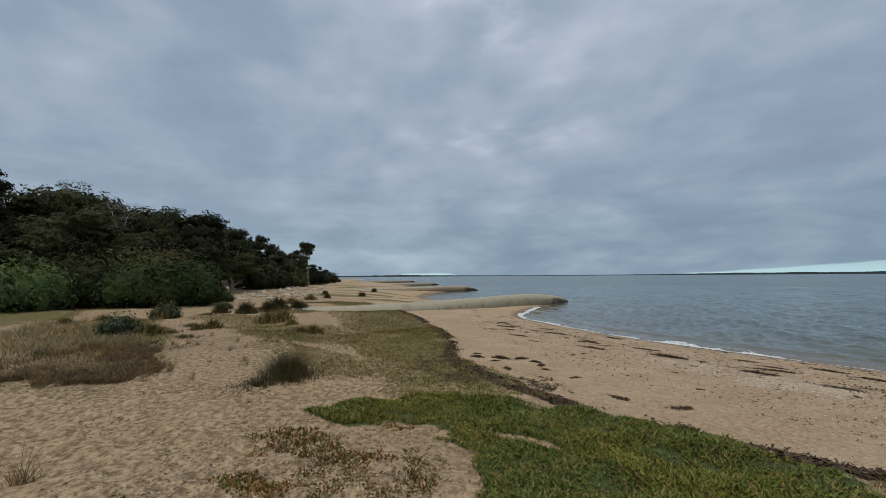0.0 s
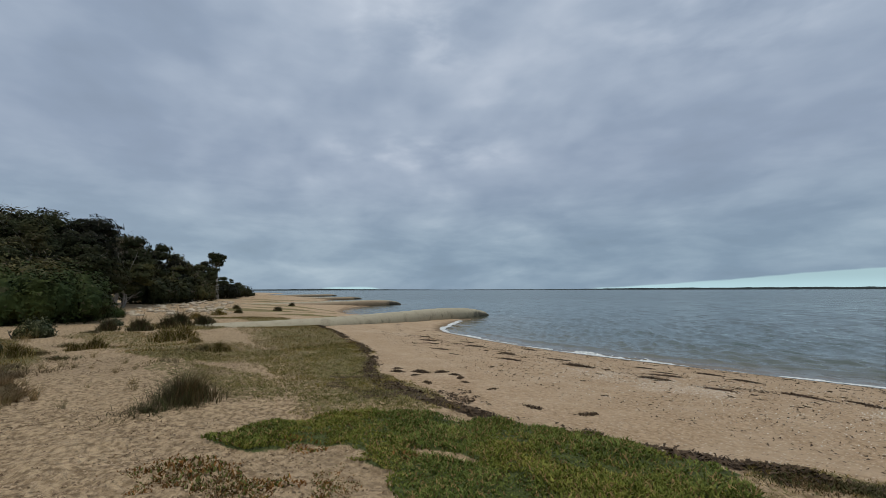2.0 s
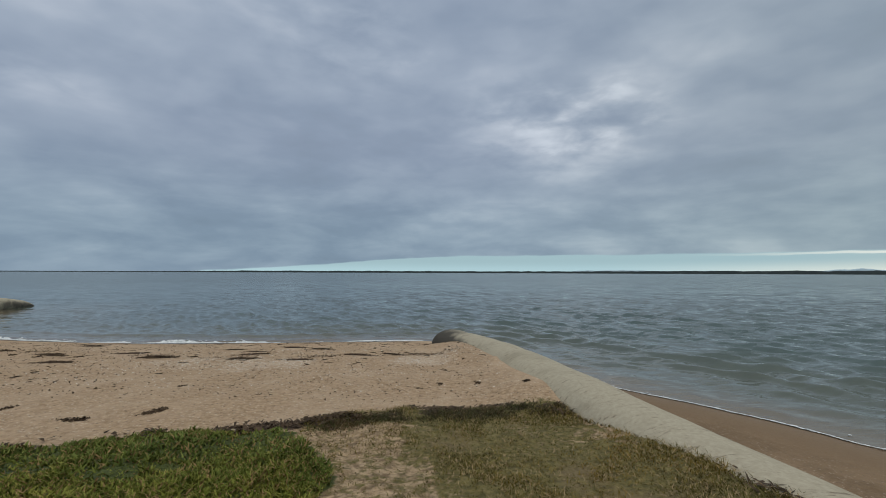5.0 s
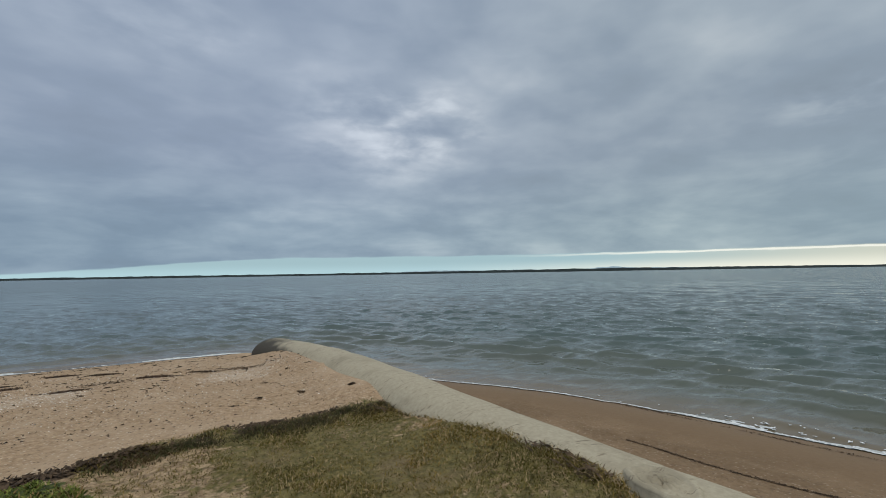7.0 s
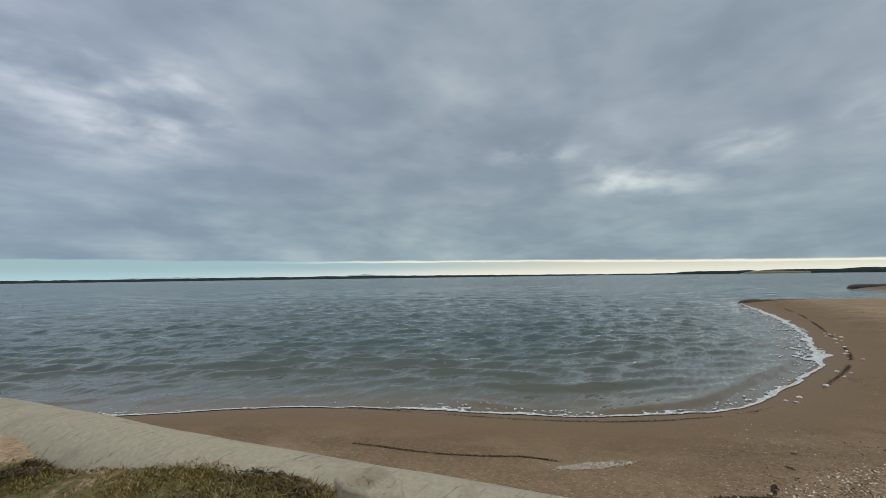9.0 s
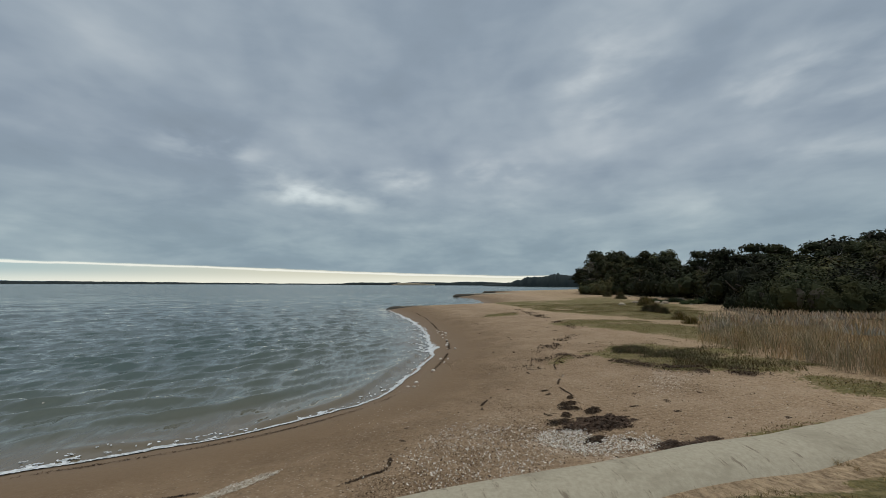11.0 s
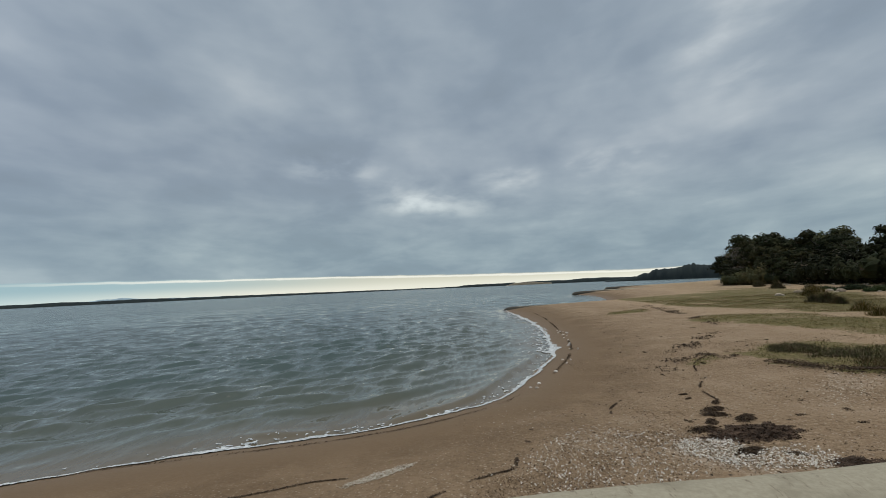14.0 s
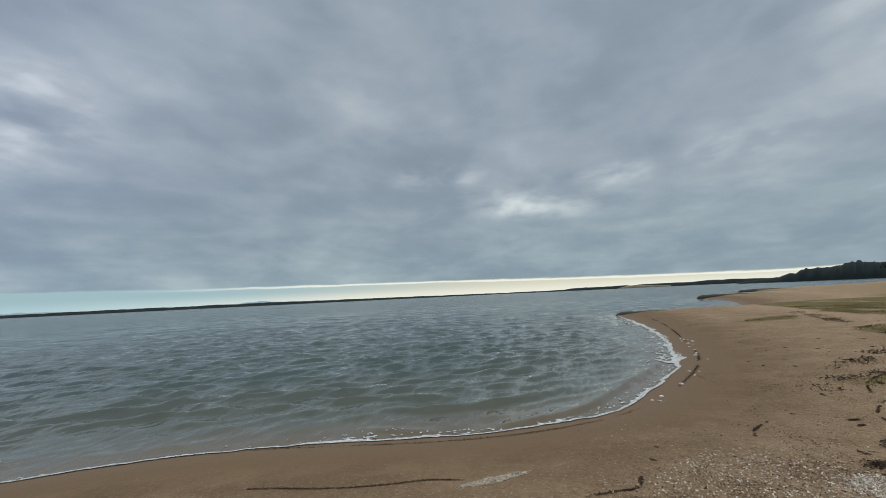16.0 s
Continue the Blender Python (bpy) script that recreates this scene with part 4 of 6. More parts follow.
def make_tree(seed, height, spread, leaf_mat, leaves, blobs, trunk_mat=BARK, leaf=0.17, flat=0.85, bare=False):
    """A coastal tree: crooked limbs from the ground, crown of many leaves in separate clumps."""
    rng = np.random.RandomState(seed)
    limbs, tips = [], []
    stems = rng.randint(1, 4)
    for k in range(stems):
        a = rng.uniform(0, 6.28)
        main = grow(rng, (rng.normal() * 0.15, rng.normal() * 0.15, -0.25), (math.cos(a) * 0.35, math.sin(a) * 0.35, 1), height * rng.uniform(0.6, 0.78), height * 0.024, 6, 0.2)
        limbs.append(main)
        for j in range(5 if not bare else 9):
            q = main[rng.randint(2, 7)]
            a = rng.uniform(0, 6.28)
            br = grow(rng, q[:3], (math.cos(a), math.sin(a), rng.uniform(0.2, 0.9)), spread * rng.uniform(0.5, 0.95), q[3] * 0.6, 5, 0.25, 0.12)
            limbs.append(br)
            tips.append(br[-1][:3])
            for _ in range(2 if not bare else 5):
                s = br[rng.randint(2, 5)]
                a = rng.uniform(0, 6.28)
                tw = grow(rng, s[:3], (math.cos(a), math.sin(a), rng.uniform(0.0, 0.9)), spread * rng.uniform(0.2, 0.45), s[3] * 0.55, 4, 0.35, 0.1)
                limbs.append(tw)
                tips.append(tw[-1][:3])
    trunk = limb_mesh("trunk", limbs, trunk_mat, 5)
    tips = np.array(tips)
    if bare:
        n = 1500
        c = tips[rng.randint(0, len(tips), n)] + rng.normal(size=(n, 3)) * (0.35, 0.35, 0.3) * spread * 0.3
        nr = rng.normal(size=(n, 3))
        nr /= np.linalg.norm(nr, axis=1)[:, None]
        v, f = quads_from(c, nr, rng.uniform(0.02, 0.045, n), 14, rng)
        return trunk, mesh_from("crown", v, f, TWIG, False)
    cs, ns, ss, hearts = [], [], [], []
    for k in range(blobs):
        t = tips[rng.randint(0, len(tips))]
        r = spread * rng.uniform(0.17, 0.42)
        mid = np.array((t[0] * 0.9, t[1] * 0.9, max(t[2], height * 0.22) * 0.45 + 0.55 * height * rng.uniform(0.132, 0.98)))
        n = int(leaves / blobs * (r / spread / 0.235) ** 1.6)
        d = rng.normal(size=(n, 3))
        d /= np.linalg.norm(d, axis=1)[:, None]
        d[:, 2] = np.where(d[:, 2] < -0.35, -0.35 * d[:, 2], d[:, 2])
        # leaves stand in sprays round many small directions, so that the outline is broken
        sprays = rng.normal(size=(26, 3))
        sprays /= np.linalg.norm(sprays, axis=1)[:, None]
        reach = rng.uniform(0.85, 1.25, 26)
        own = np.argmax(d @ sprays.T, axis=1)
        d = d * 0.75 + sprays[own] * 0.35
        rr = r * reach[own] * rng.uniform(0.45, 1.0, n) ** 0.5
        cs.append(mid + d * rr[:, None] * (1, 1, flat))
        hearts.append(core(mid, np.array((r, r, r * flat)) * 0.60, 0.12))
        nn = d + (0, 0, 0.25) + rng.normal(size=(n, 3)) * 0.34
        ns.append(nn / np.linalg.norm(nn, axis=1)[:, None])
        ss.append(rng.uniform(0.5, 1.3, n) * leaf)
    v, f = joined([quads_from(np.concatenate(cs), np.concatenate(ns), np.concatenate(ss), 1.6, rng)] + hearts)
    return trunk, mesh_from("crown", v, f, leaf_mat, False)


def make_bush(seed, height, spread, leaf_mat, leaves, blobs, leaf=0.14):
    """A bush whose leaf clumps reach down to the ground."""
    rng = np.random.RandomState(seed)
    limbs = []
    for k in range(9):
        a = rng.uniform(0, 6.28)
        limbs.append(grow(rng, (rng.normal() * 0.2, rng.normal() * 0.2, -0.2), (math.cos(a) * 0.8, math.sin(a) * 0.8, 0.9), height * 0.8, 0.05 * height ** 0.5, 4, 0.25))
    stems = limb_mesh("stems", limbs, BARK, 5)
    cs, ns, ss, hearts = [], [], [], []
    for k in range(blobs):
        a, q = rng.uniform(0, 6.28), spread * 0.68 * math.sqrt(rng.uniform(0, 1))
        top = height * (1 - 0.55 * (q / spread) ** 2) * rng.uniform(0.65, 1.0)
        r = spread * rng.uniform(0.16, 0.36)
        n = leaves // blobs
        d = rng.normal(size=(n, 3))
        d /= np.linalg.norm(d, axis=1)[:, None]
        lump = 1 + 0.18 * np.sin((d @ rng.normal(size=(3, 6))) * 3.3).sum(1) / 2
        sprays = rng.normal(size=(24, 3))
        sprays /= np.linalg.norm(sprays, axis=1)[:, None]
        own = np.argmax(d @ sprays.T, axis=1)
        d = d * 0.75 + sprays[own] * 0.35
        rr = lump * rng.uniform(0.85, 1.22, 24)[own] * rng.uniform(0.5, 1.0, n) ** 0.5
        hz = top * 0.5
        hearts.append(core(np.array((math.cos(a) * q, math.sin(a) * q, top * 0.5)), np.array((r, r, hz)) * 0.62, 0.11))
        p = np.array((math.cos(a) * q, math.sin(a) * q, top * 0.5)) + d * rr[:, None] * (r, r, hz)
        p[:, 2] = np.maximum(p[:, 2], rng.uniform(0.0, 0.12, n))
        cs.append(p)
        nn = d + (0, 0, 0.2) + rng.normal(size=(n, 3)) * 0.32
        ns.append(nn / np.linalg.norm(nn, axis=1)[:, None])
        ss.append(rng.uniform(0.55, 1.3, n) * leaf)
    v, f = joined([quads_from(np.concatenate(cs), np.concatenate(ns), np.concatenate(ss), 1.5, rng)] + hearts)
    return stems, mesh_from("foliage", v, f, leaf_mat, False)


def trees(leaf, count):
    """The sorts of tree, with leaves of one size."""
    return [
        (make_tree(11, 8.0, 3.6, LEAF_DARK, count, 27, leaf=leaf, flat=0.7), "dark coastal tree with a dense rounded crown", "trunk", "crown"),
        (make_tree(12, 7.2, 3.8, LEAF_DARK, count, 28, PALE_BARK, leaf=leaf, flat=0.5), "dark windswept tree in the coastal woodland", "trunk", "crown"),
        (make_tree(13, 8.6, 3.2, LEAF_OLIVE, count, 25, leaf=leaf, flat=0.75), "tall olive-leaved tree in the coastal woodland", "trunk", "crown"),
        (make_tree(14, 6.4, 3.4, LEAF_DARK, count, 26, PALE_BARK, leaf=leaf, flat=0.6), "low dark scrub tree with crooked limbs", "trunk", "crown"),
        (make_tree(15, 7.8, 3.2, LEAF_DARK, 0, 0, PALE_BARK, bare=True), "bare grey dead tree with fine twigs", "trunk", "crown"),
    ]


def bushes(leaf, count):
    return [
        (make_bush(21, 3.2, 3.0, LEAF_DARK, count, 34, leaf), "dense dark green coastal scrub bush", "stems", "foliage"),
        (make_bush(22, 2.6, 2.6, LEAF_GREEN, count, 34, leaf * 0.9), "rounded mid-green leafy bush", "stems", "foliage"),
        (make_bush(23, 3.4, 2.8, LEAF_OLIVE, count, 30, leaf), "olive-brown scrub bush at the wood's edge", "stems", "foliage"),
        (make_bush(24, 1.0, 0.85, LEAF_SILVER, 2600, 16, 0.06), "small silver-tipped saltbush on the sand", "stems", "foliage"),
        (make_bush(25, 0.9, 1.6, LEAF_GREEN, 3600, 20, 0.08), "low spreading green shrub on the sand", "stems", "foliage"),
        (make_bush(26, 2.6, 2.4, LEAF_BRIGHT, count, 30, leaf * 0.85), "soft bright green feathery bush beside the sand", "stems", "foliage"),
    ]


TREES, FAR_TREES = trees(0.13, 12500), trees(0.25, 3400)
BUSHES, FAR_BUSHES = bushes(0.105, 8600), bushes(0.19, 2800)
TREE_TOP = [float(np.percentile([v.co.z for v in kind[0][1].vertices], 98)) for kind in TREES]
FIRST = {}


def plant(kind, index, x, y, scale=1.0, turn=0.0, group="", tall=1.0, sink=0.1, name="tree"):
    """One tree or bush; the first of each sort is built and the others copy it."""
    (low, high), label, low_name, high_name = kind[index]
    key = (id(kind), index)
    m = Matrix.Translation((x, y, z_at(x, y) - sink)) @ Matrix.Rotation(radians(turn), 4, "Z") @ Matrix.Diagonal((scale, scale, scale * tall, 1))
    if key in FIRST:
        ob = FIRST[key].copy()
        scene.collection.objects.link(ob)
        ob.matrix_world = m
        for child in FIRST[key].children:
            c = child.copy()
            scene.collection.objects.link(c)
            c.parent = ob
        return ob
    ob = new(name)
    part(low_name, low, ob)
    part(high_name, high, ob)
    tagged(ob, label, "tree" if name == "tree" else "bush", group)
    ob.matrix_world = m
    FIRST[key] = ob
    return ob


def wood(rows, group, seed):
    """Trees along a line: heading, distance of the front row, and how high its skyline stands in degrees."""
    rng = random.Random(seed)
    rows = np.array(rows, float)
    heading = rows[0, 0]
    while heading < rows[-1, 0]:
        dist = np.interp(heading, rows[:, 0], rows[:, 1])
        for layer, (back, size) in enumerate(((0, 0.50), (3.6, 0.78), (7.5, 1.0), (11.0, 1.0))):
            at = heading + rng.uniform(-0.5, 0.5)
            lift = np.interp(at, rows[:, 0], rows[:, 2])
            h = radians(at)
            r = dist + back * max(1.0, dist / 45) + rng.uniform(-1, 1)
            x, y = r * math.sin(h), r * math.cos(h)
            want = (math.tan(radians(lift)) * r * size + 2.65 - z_at(x, y)) * (rng.uniform(0.86, 1.03) if layer < 2 else rng.uniform(0.96, 1.03))
            if layer == 2 and rng.random() < 0.22:
                plant(TREES, 4, x * 0.97, y * 0.97, want * 1.03 / TREE_TOP[4], rng.uniform(0, 360), group)
            k = rng.choice(((0, 1, 3, 3, 2), (0, 0, 1, 1, 2, 3, 3, 2, 4), (0, 1, 2, 3, 0), (0, 1, 2, 3))[layer])
            sorts = TREES if r < 50 else FAR_TREES
            if k > 3:
                solid = rng.choice((0, 1, 3))
                plant(sorts, solid, x * 1.04, y * 1.04, want * 0.9 / TREE_TOP[solid], rng.uniform(0, 360), group)
            base = TREE_TOP[k]
            scale = max(want * (0.82 if k == 1 else 1.0), 1.8) / base
            plant(sorts, k, x, y, max(scale, 0.55), rng.uniform(0, 360), group, tall=scale / max(scale, 0.55))
        heading += math.degrees(3.1 / dist) * rng.uniform(0.8, 1.2)


WEST_WOOD = [(-122, 30, 9.6), (-107.3, 30, 9.3), (-105.3, 31, 8.7), (-104.1, 32, 8.2), (-102, 33, 8.1), (-100.2, 33, 7.9), (-98.5, 34, 7.8), (-96.4, 36, 7.5), (-94.2, 38, 6.9), (-91.3, 40, 6.8), (-88.9, 43, 5.9), (-87.3, 47, 5.2), (-85.3, 58, 4.0), (-83.6, 62, 4.1), (-81.5, 66, 3.6), (-79.4, 74, 2.5), (-78.9, 80, 1.8), (-77.3, 96, 1.1), (-75, 118, 0.2)]
EAST_WOOD = [(117.5, 80, 2.9), (118.2, 77, 3.3), (121.1, 74, 3.8), (123.8, 70, 3.4), (126.7, 63, 3.3), (128.4, 60, 2.7), (130.9, 55, 3.8), (132.4, 52, 4.0), (135.2, 48, 4.0), (136.7, 46, 3.7), (138.6, 44, 4.0), (141.1, 42, 4.4), (144.5, 40, 4.1), (158, 36, 5.0)]
wood(WEST_WOOD, "western coastal wood", 3)
wood(EAST_WOOD, "eastern coastal wood", 4)


def bush_row(rows, group, seed, kinds, spacing, name="bush"):
    """Bushes at the wood's edge: heading, distance and height along it."""
    rng = random.Random(seed)
    rows = np.array(rows, float)
    heading = rows[0, 0]
    while heading < rows[-1, 0]:
        r = np.interp(heading, rows[:, 0], rows[:, 1]) * rng.uniform(0.965, 1.05)
        want = np.interp(heading, rows[:, 0], rows[:, 2]) * rng.uniform(0.66, 1.16)
        h = radians(heading)
        k = rng.choice(kinds)
        base = (3.2, 2.6, 3.4, 1.0, 0.9, 2.6)[k]
        plant(BUSHES if r < 42 else FAR_BUSHES, k, r * math.sin(h), r * math.cos(h), want / base, rng.uniform(0, 360), group, sink=0.05, name=name)
        heading += math.degrees(spacing / r) * rng.uniform(0.75, 1.25)


bush_row([(-122, 28, 3.0), (-103, 30, 3.6), (-92, 35, 3.9), (-89.5, 41, 3.0)], "scrub at the western wood's edge", 5, (0, 2, 2, 0, 1), 2.4)
bush_row([(-101, 30.5, 2.4), (-96, 30, 3.1), (-91.5, 29.5, 2.5), (-90, 30, 1.2), (-86, 32, 0.7)], "front bushes beside the sand", 6, (1, 1, 0, 1), 1.9)
bush_row([(-100, 28.8, 1.0), (-94, 28.3, 1.2), (-88, 30, 0.6)], "front bushes beside the sand", 16, (1, 0, 2), 1.5)
bush_row([(-121, 26.5, 2.7), (-108, 28, 2.8), (-104.0, 29, 2.6)], "bright green bushes", 7, (5, 5, 1), 1.9)
bush_row([(-84.5, 60, 3.4), (-80, 70, 3.8), (-77, 92, 4.0), (-75.4, 108, 3.0), (-73.9, 128, 1.6)], "far western scrub", 8, (0, 2, 0), 2.6)
bush_row([(117.2, 78, 3.4), (124, 66, 4.0), (131.5, 52, 3.6)], "far eastern scrub", 9, (0, 0, 2), 2.4)
bush_row([(132.8, 34, 1.5), (135, 30, 2.3), (140, 29, 2.6), (158, 27, 3.0)], "scrub behind the reeds", 10, (0, 0, 0, 2), 1.7)
bush_row([(134.5, 40, 4.2), (145, 36, 4.6), (158, 34, 4.8)], "scrub behind the reeds", 12, (0, 2, 0), 2.0)
bush_row([(124.5, 45, 0.55), (131, 40, 0.8)], "low green shrubs on the bank", 13, (4,), 1.4)
plant(BUSHES, 3, -14.4, -1.9, 0.78, 40, "saltbushes on the sand", name="bush")
plant(BUSHES, 3, -14.9, -2.2, 0.5, 140, "saltbushes on the sand", name="bush")
plant(BUSHES, 3, -19.6, -1.3, 0.75, 220, "saltbushes on the sand", tall=1.2, name="bush")
plant(BUSHES, 3, -24.5, 1.0, 0.6, 300, "saltbushes on the sand", name="bush")


def make_umbrella(seed):
    """Two pale leaning stems that fork under a flat, open crown."""
    rng = np.random.RandomState(seed)
    limbs, tips = [], []
    for lean in (-0.04, 0.07):
        stem = grow(rng, (lean * 2, 0, -0.3), (lean, 0.03, 1), 6.9, 0.15, 6, 0.06, 0.05, 0.5)
        limbs.append(stem)
        for j in range(12):
            a = rng.uniform(0, 6.28)
            br = grow(rng, stem[5 + j % 2][:3], (math.cos(a), math.sin(a), 0.9), rng.uniform(0.5, 1.7), 0.05, 4, 0.12, 0.02)
            limbs.append(br)
            tips.append(br[-1][:3])
    trunk = limb_mesh("trunk", limbs, PALE_BARK, 6)
    cs = []
    for t in tips:
        n = 120
        d = rng.normal(size=(n, 3))
        cs.append(np.array(t) + d / np.linalg.norm(d, axis=1)[:, None] * (0.8, 0.8, 0.42) * rng.uniform(0.2, 1.0, (n, 1)) ** 0.5)
    c = np.concatenate(cs)
    mid = np.mean(tips, axis=0)
    c = mid + (c - mid) * (0.7, 0.7, 1.0)
    nn = rng.normal(size=c.shape)
    v, f = quads_from(c, nn / np.linalg.norm(nn, axis=1)[:, None], rng.uniform(0.10, 0.22, len(c)), 1.6, rng)
    return trunk, mesh_from("crown", v, f, LEAF_DARK, False)


for heading, far, size in ((-107.4, 26.8, 1.12), (-105.4, 27.4, 1.08)):
    plant(BUSHES, 5, far * math.sin(radians(heading)), far * math.cos(radians(heading)), size, heading * 31 % 360, "bright green bushes", name="bush")
for heading, far, size in ((-95.6, 28.4, 0.95), (-93.6, 28.6, 1.1), (-92.0, 29.2, 0.75), (-97.6, 29.0, 0.8)):
    plant(BUSHES, 1, far * math.sin(radians(heading)), far * math.cos(radians(heading)), size * 1.2, heading * 47 % 360, "front bushes beside the sand", name="bush")
LONE = [(make_umbrella(43), "lone umbrella-crowned tree on pale forked stems", "trunk", "crown")]
plant(LONE, 0, -84.0, 17.6, 1.08, 75, "")


def fallen_limb(x, y):
    """A bleached dead limb arched over the bushes."""
    rng = np.random.RandomState(77)
    limbs = [grow(rng, (0, -0.9, 0.4), (-0.1, 0.5, 0.75), 1.6, 0.075, 6, 0.05, -0.16, 0.8), grow(rng, (0, -0.9, 0.75), (0, 0.95, 0.18), 1.5, 0.05, 5, 0.1, -0.08, 0.5), grow(rng, (0, 0.5, -0.1), (0.05, 0.1, 1), 1.1, 0.11, 4, 0.08, 0.0, 0.7), grow(rng, (0, -0.2, 1.15), (0, -0.9, 0.3), 0.9, 0.04, 4, 0.15, 0.03, 0.22)]
    ob = new("fallen_limb", limb_mesh("fallen_limb", limbs, PALE_BARK, 7))
    ob.location = (x, y, z_at(x, y) + 0.55)
    return tagged(ob, "bleached grey dead limb propped among the bushes", "dead wood")


fallen_limb(-29.0, -6.6)



# ---------------------------------------------------------------- far land
def far_land(name, rows, depth, mat, label, lumps, seed, step_deg=0.08, fine=1.0):
    """A strip of distant land: heading, distance and height along it, with an uneven top."""
    rows = np.array(rows, float)
    az = np.arange(rows[0, 0], rows[-1, 0], step_deg)
    dist = np.interp(az, rows[:, 0], rows[:, 1])
    high = np.interp(az, rows[:, 0], rows[:, 2])
    run = np.radians(az) * dist
    top = high * (1 - lumps + lumps * 2 * fractal(run * 0.02 * fine, run * 0.0 + seed, 1.0, 4, seed) ** 1.3)
    top = np.maximum(top, 0.05)
    ax, ay = np.sin(np.radians(az)), np.cos(np.radians(az))
    ridge = []
    for k, up in ((0.0, -1.0), (0.02, 0.25), (0.08, 0.75), (0.2, 1.0), (0.6, 1.0), (1.0, -1.0)):
        r = dist + depth * k
        z = np.where(up < 0, -1.0, top * up * (0.94 + 0.12 * fractal(run * 0.05, run * 0 + k * 7, 1.0, 3, seed + 3)))
        ridge.append(np.stack([ax * r, ay * r, z], 1))
    v = np.stack(ridge, 1).reshape(-1, 3)
    return tagged(new(name, mesh_from(name, v, grid_faces(len(az), len(ridge)), mat)), label, "land", kind="structure")


far_land("backdrop_far_shore", [(-76, 3600, 8), (-66, 3400, 14), (-57, 3500, 8), (-50, 3700, 5), (-33, 3700, 7), (-26, 3600, 14), (-10, 3500, 16), (10, 3400, 16), (22, 3300, 18), (32, 3300, 21), (45, 3200, 21), (58, 3200, 17), (68, 3300, 13), (78, 3300, 8), (84, 3000, 9)], 300, FAR_WOOD, "low dark wooded shore across the bay", 0.22, 1)
far_land("backdrop_headland", [(80, 2200, 1), (84, 2000, 8), (88, 1800, 14), (94, 1600, 12), (99, 1500, 11), (103, 1400, 13), (108, 1300, 10)], 160, FAR_WOOD, "low wooded point across the water", 0.4, 2)
far_land("backdrop_cliff", [(91.0, 1590, 1), (92.2, 1580, 9), (94, 1560, 8), (97, 1500, 4)], 6, CLIFF, "pale eroded sandy cliff on the far point", 0.4, 3)
far_land("backdrop_point", [(103.5, 720, 2.5), (105.5, 700, 5), (107.2, 650, 6.0), (108.2, 640, 9), (109.4, 620, 14), (111, 600, 17), (114, 560, 17), (117, 520, 17), (120, 480, 17), (124, 460, 17)], 90, FAR_WOOD, "dark wooded headland beyond the spits", 0.30, 4, 0.04, 4.0)
far_land("backdrop_hills", [(15, 4250, 4), (18, 4250, 28), (24, 4250, 34), (28, 4250, 22), (33, 4250, 30), (36, 4250, 22), (42, 4250, 26), (45, 4250, 46), (48, 4250, 28), (55, 4250, 22), (60, 4250, 4)], 100, FAR_HILL, "faint hills behind the far shore, blue haze painted in", 0.2, 5)


# ---------------------------------------------------------------- grass, reeds and ground cover
def blades(name, x, y, height, width, lean, mat, seed, label, category, z=None, kind="stuff", bend=0.5, into=None):
    """Thin bent blades rooted in the ground, one loose piece each."""
    rng = np.random.RandomState(seed)
    n = len(x)
    if z is None:
        z = ground_z(x, y) - 0.006
    a = rng.uniform(0, 2 * math.pi, n)
    face = rng.uniform(0, 2 * math.pi, n)
    h = height * rng.uniform(0.55, 1.25, n)
    k = lean * rng.uniform(0.2, 1.3, n)
    ux, uy = np.cos(a), np.sin(a)
    sx, sy = np.cos(face) * width / 2, np.sin(face) * width / 2
    rows = []
    for t, w, b in ((0.0, 1.0, 0.0), (0.55, 0.8, 0.35), (1.0, 0.0, 1.0)):
        cx, cy, cz = x + ux * h * k * b, y + uy * h * k * b, z + h * t * (1 - bend * k * 0.3 * b)
        rows += [np.stack([cx - sx * w, cy - sy * w, cz], 1), np.stack([cx + sx * w, cy + sy * w, cz], 1)]
    v = np.stack(rows[:5], 1).reshape(-1, 3)
    base = np.arange(n)[:, None] * 5
    f = np.concatenate([base + np.array([[0, 1, 3]]), base + np.array([[0, 3, 2]]), base + np.array([[2, 3, 4]])], 0)
    if into is not None:
        into.append((v, f))
        return None
    return tagged(new(name, mesh_from(name, v, f, mat, True)), label, category, kind=kind)


def scatter(n, box, weight, seed):
    """About n places in a box, where weight (0 to 1) allows."""
    rng = np.random.RandomState(seed)
    x, y = rng.uniform(box[0], box[1], n), rng.uniform(box[2], box[3], n)
    keep = rng.rand(n) < weight(x, y)
    return x[keep], y[keep]


def c_of(key):
    return lambda x, y: cover(x, y)[3][key]


x, y = scatter(150000, (-5.9, -0.4, 0.6, 4.6), lambda x, y: cover(x, y)[3]["lush"] * (0.25 + 0.75 * step(0.30, 0.5, fractal(x, y, 2.6, 4, 305))), 1)
h = 0.018 + 0.075 * np.clip(fractal(x, y, 2.2, 4, 300) - 0.15, 0.05, 1)
blades("lush_grass", x, y, h, 0.016, 1.1, BLADE_LUSH, 2, "lush bright green low grass beside the beach", "grass")
x, y = scatter(170000, (-1.6, 3.2, 0.8, 5.95), lambda x, y: cover(x, y)[3]["turf"] * (0.15 + 0.85 * step(0.40, 0.62, fractal(x, y, 2.4, 3, 310))), 3)
blades("olive_turf", x, y, 0.034, 0.007, 1.4, BLADE_OLIVE, 4, "thin olive-brown turf on sandy ground", "grass")
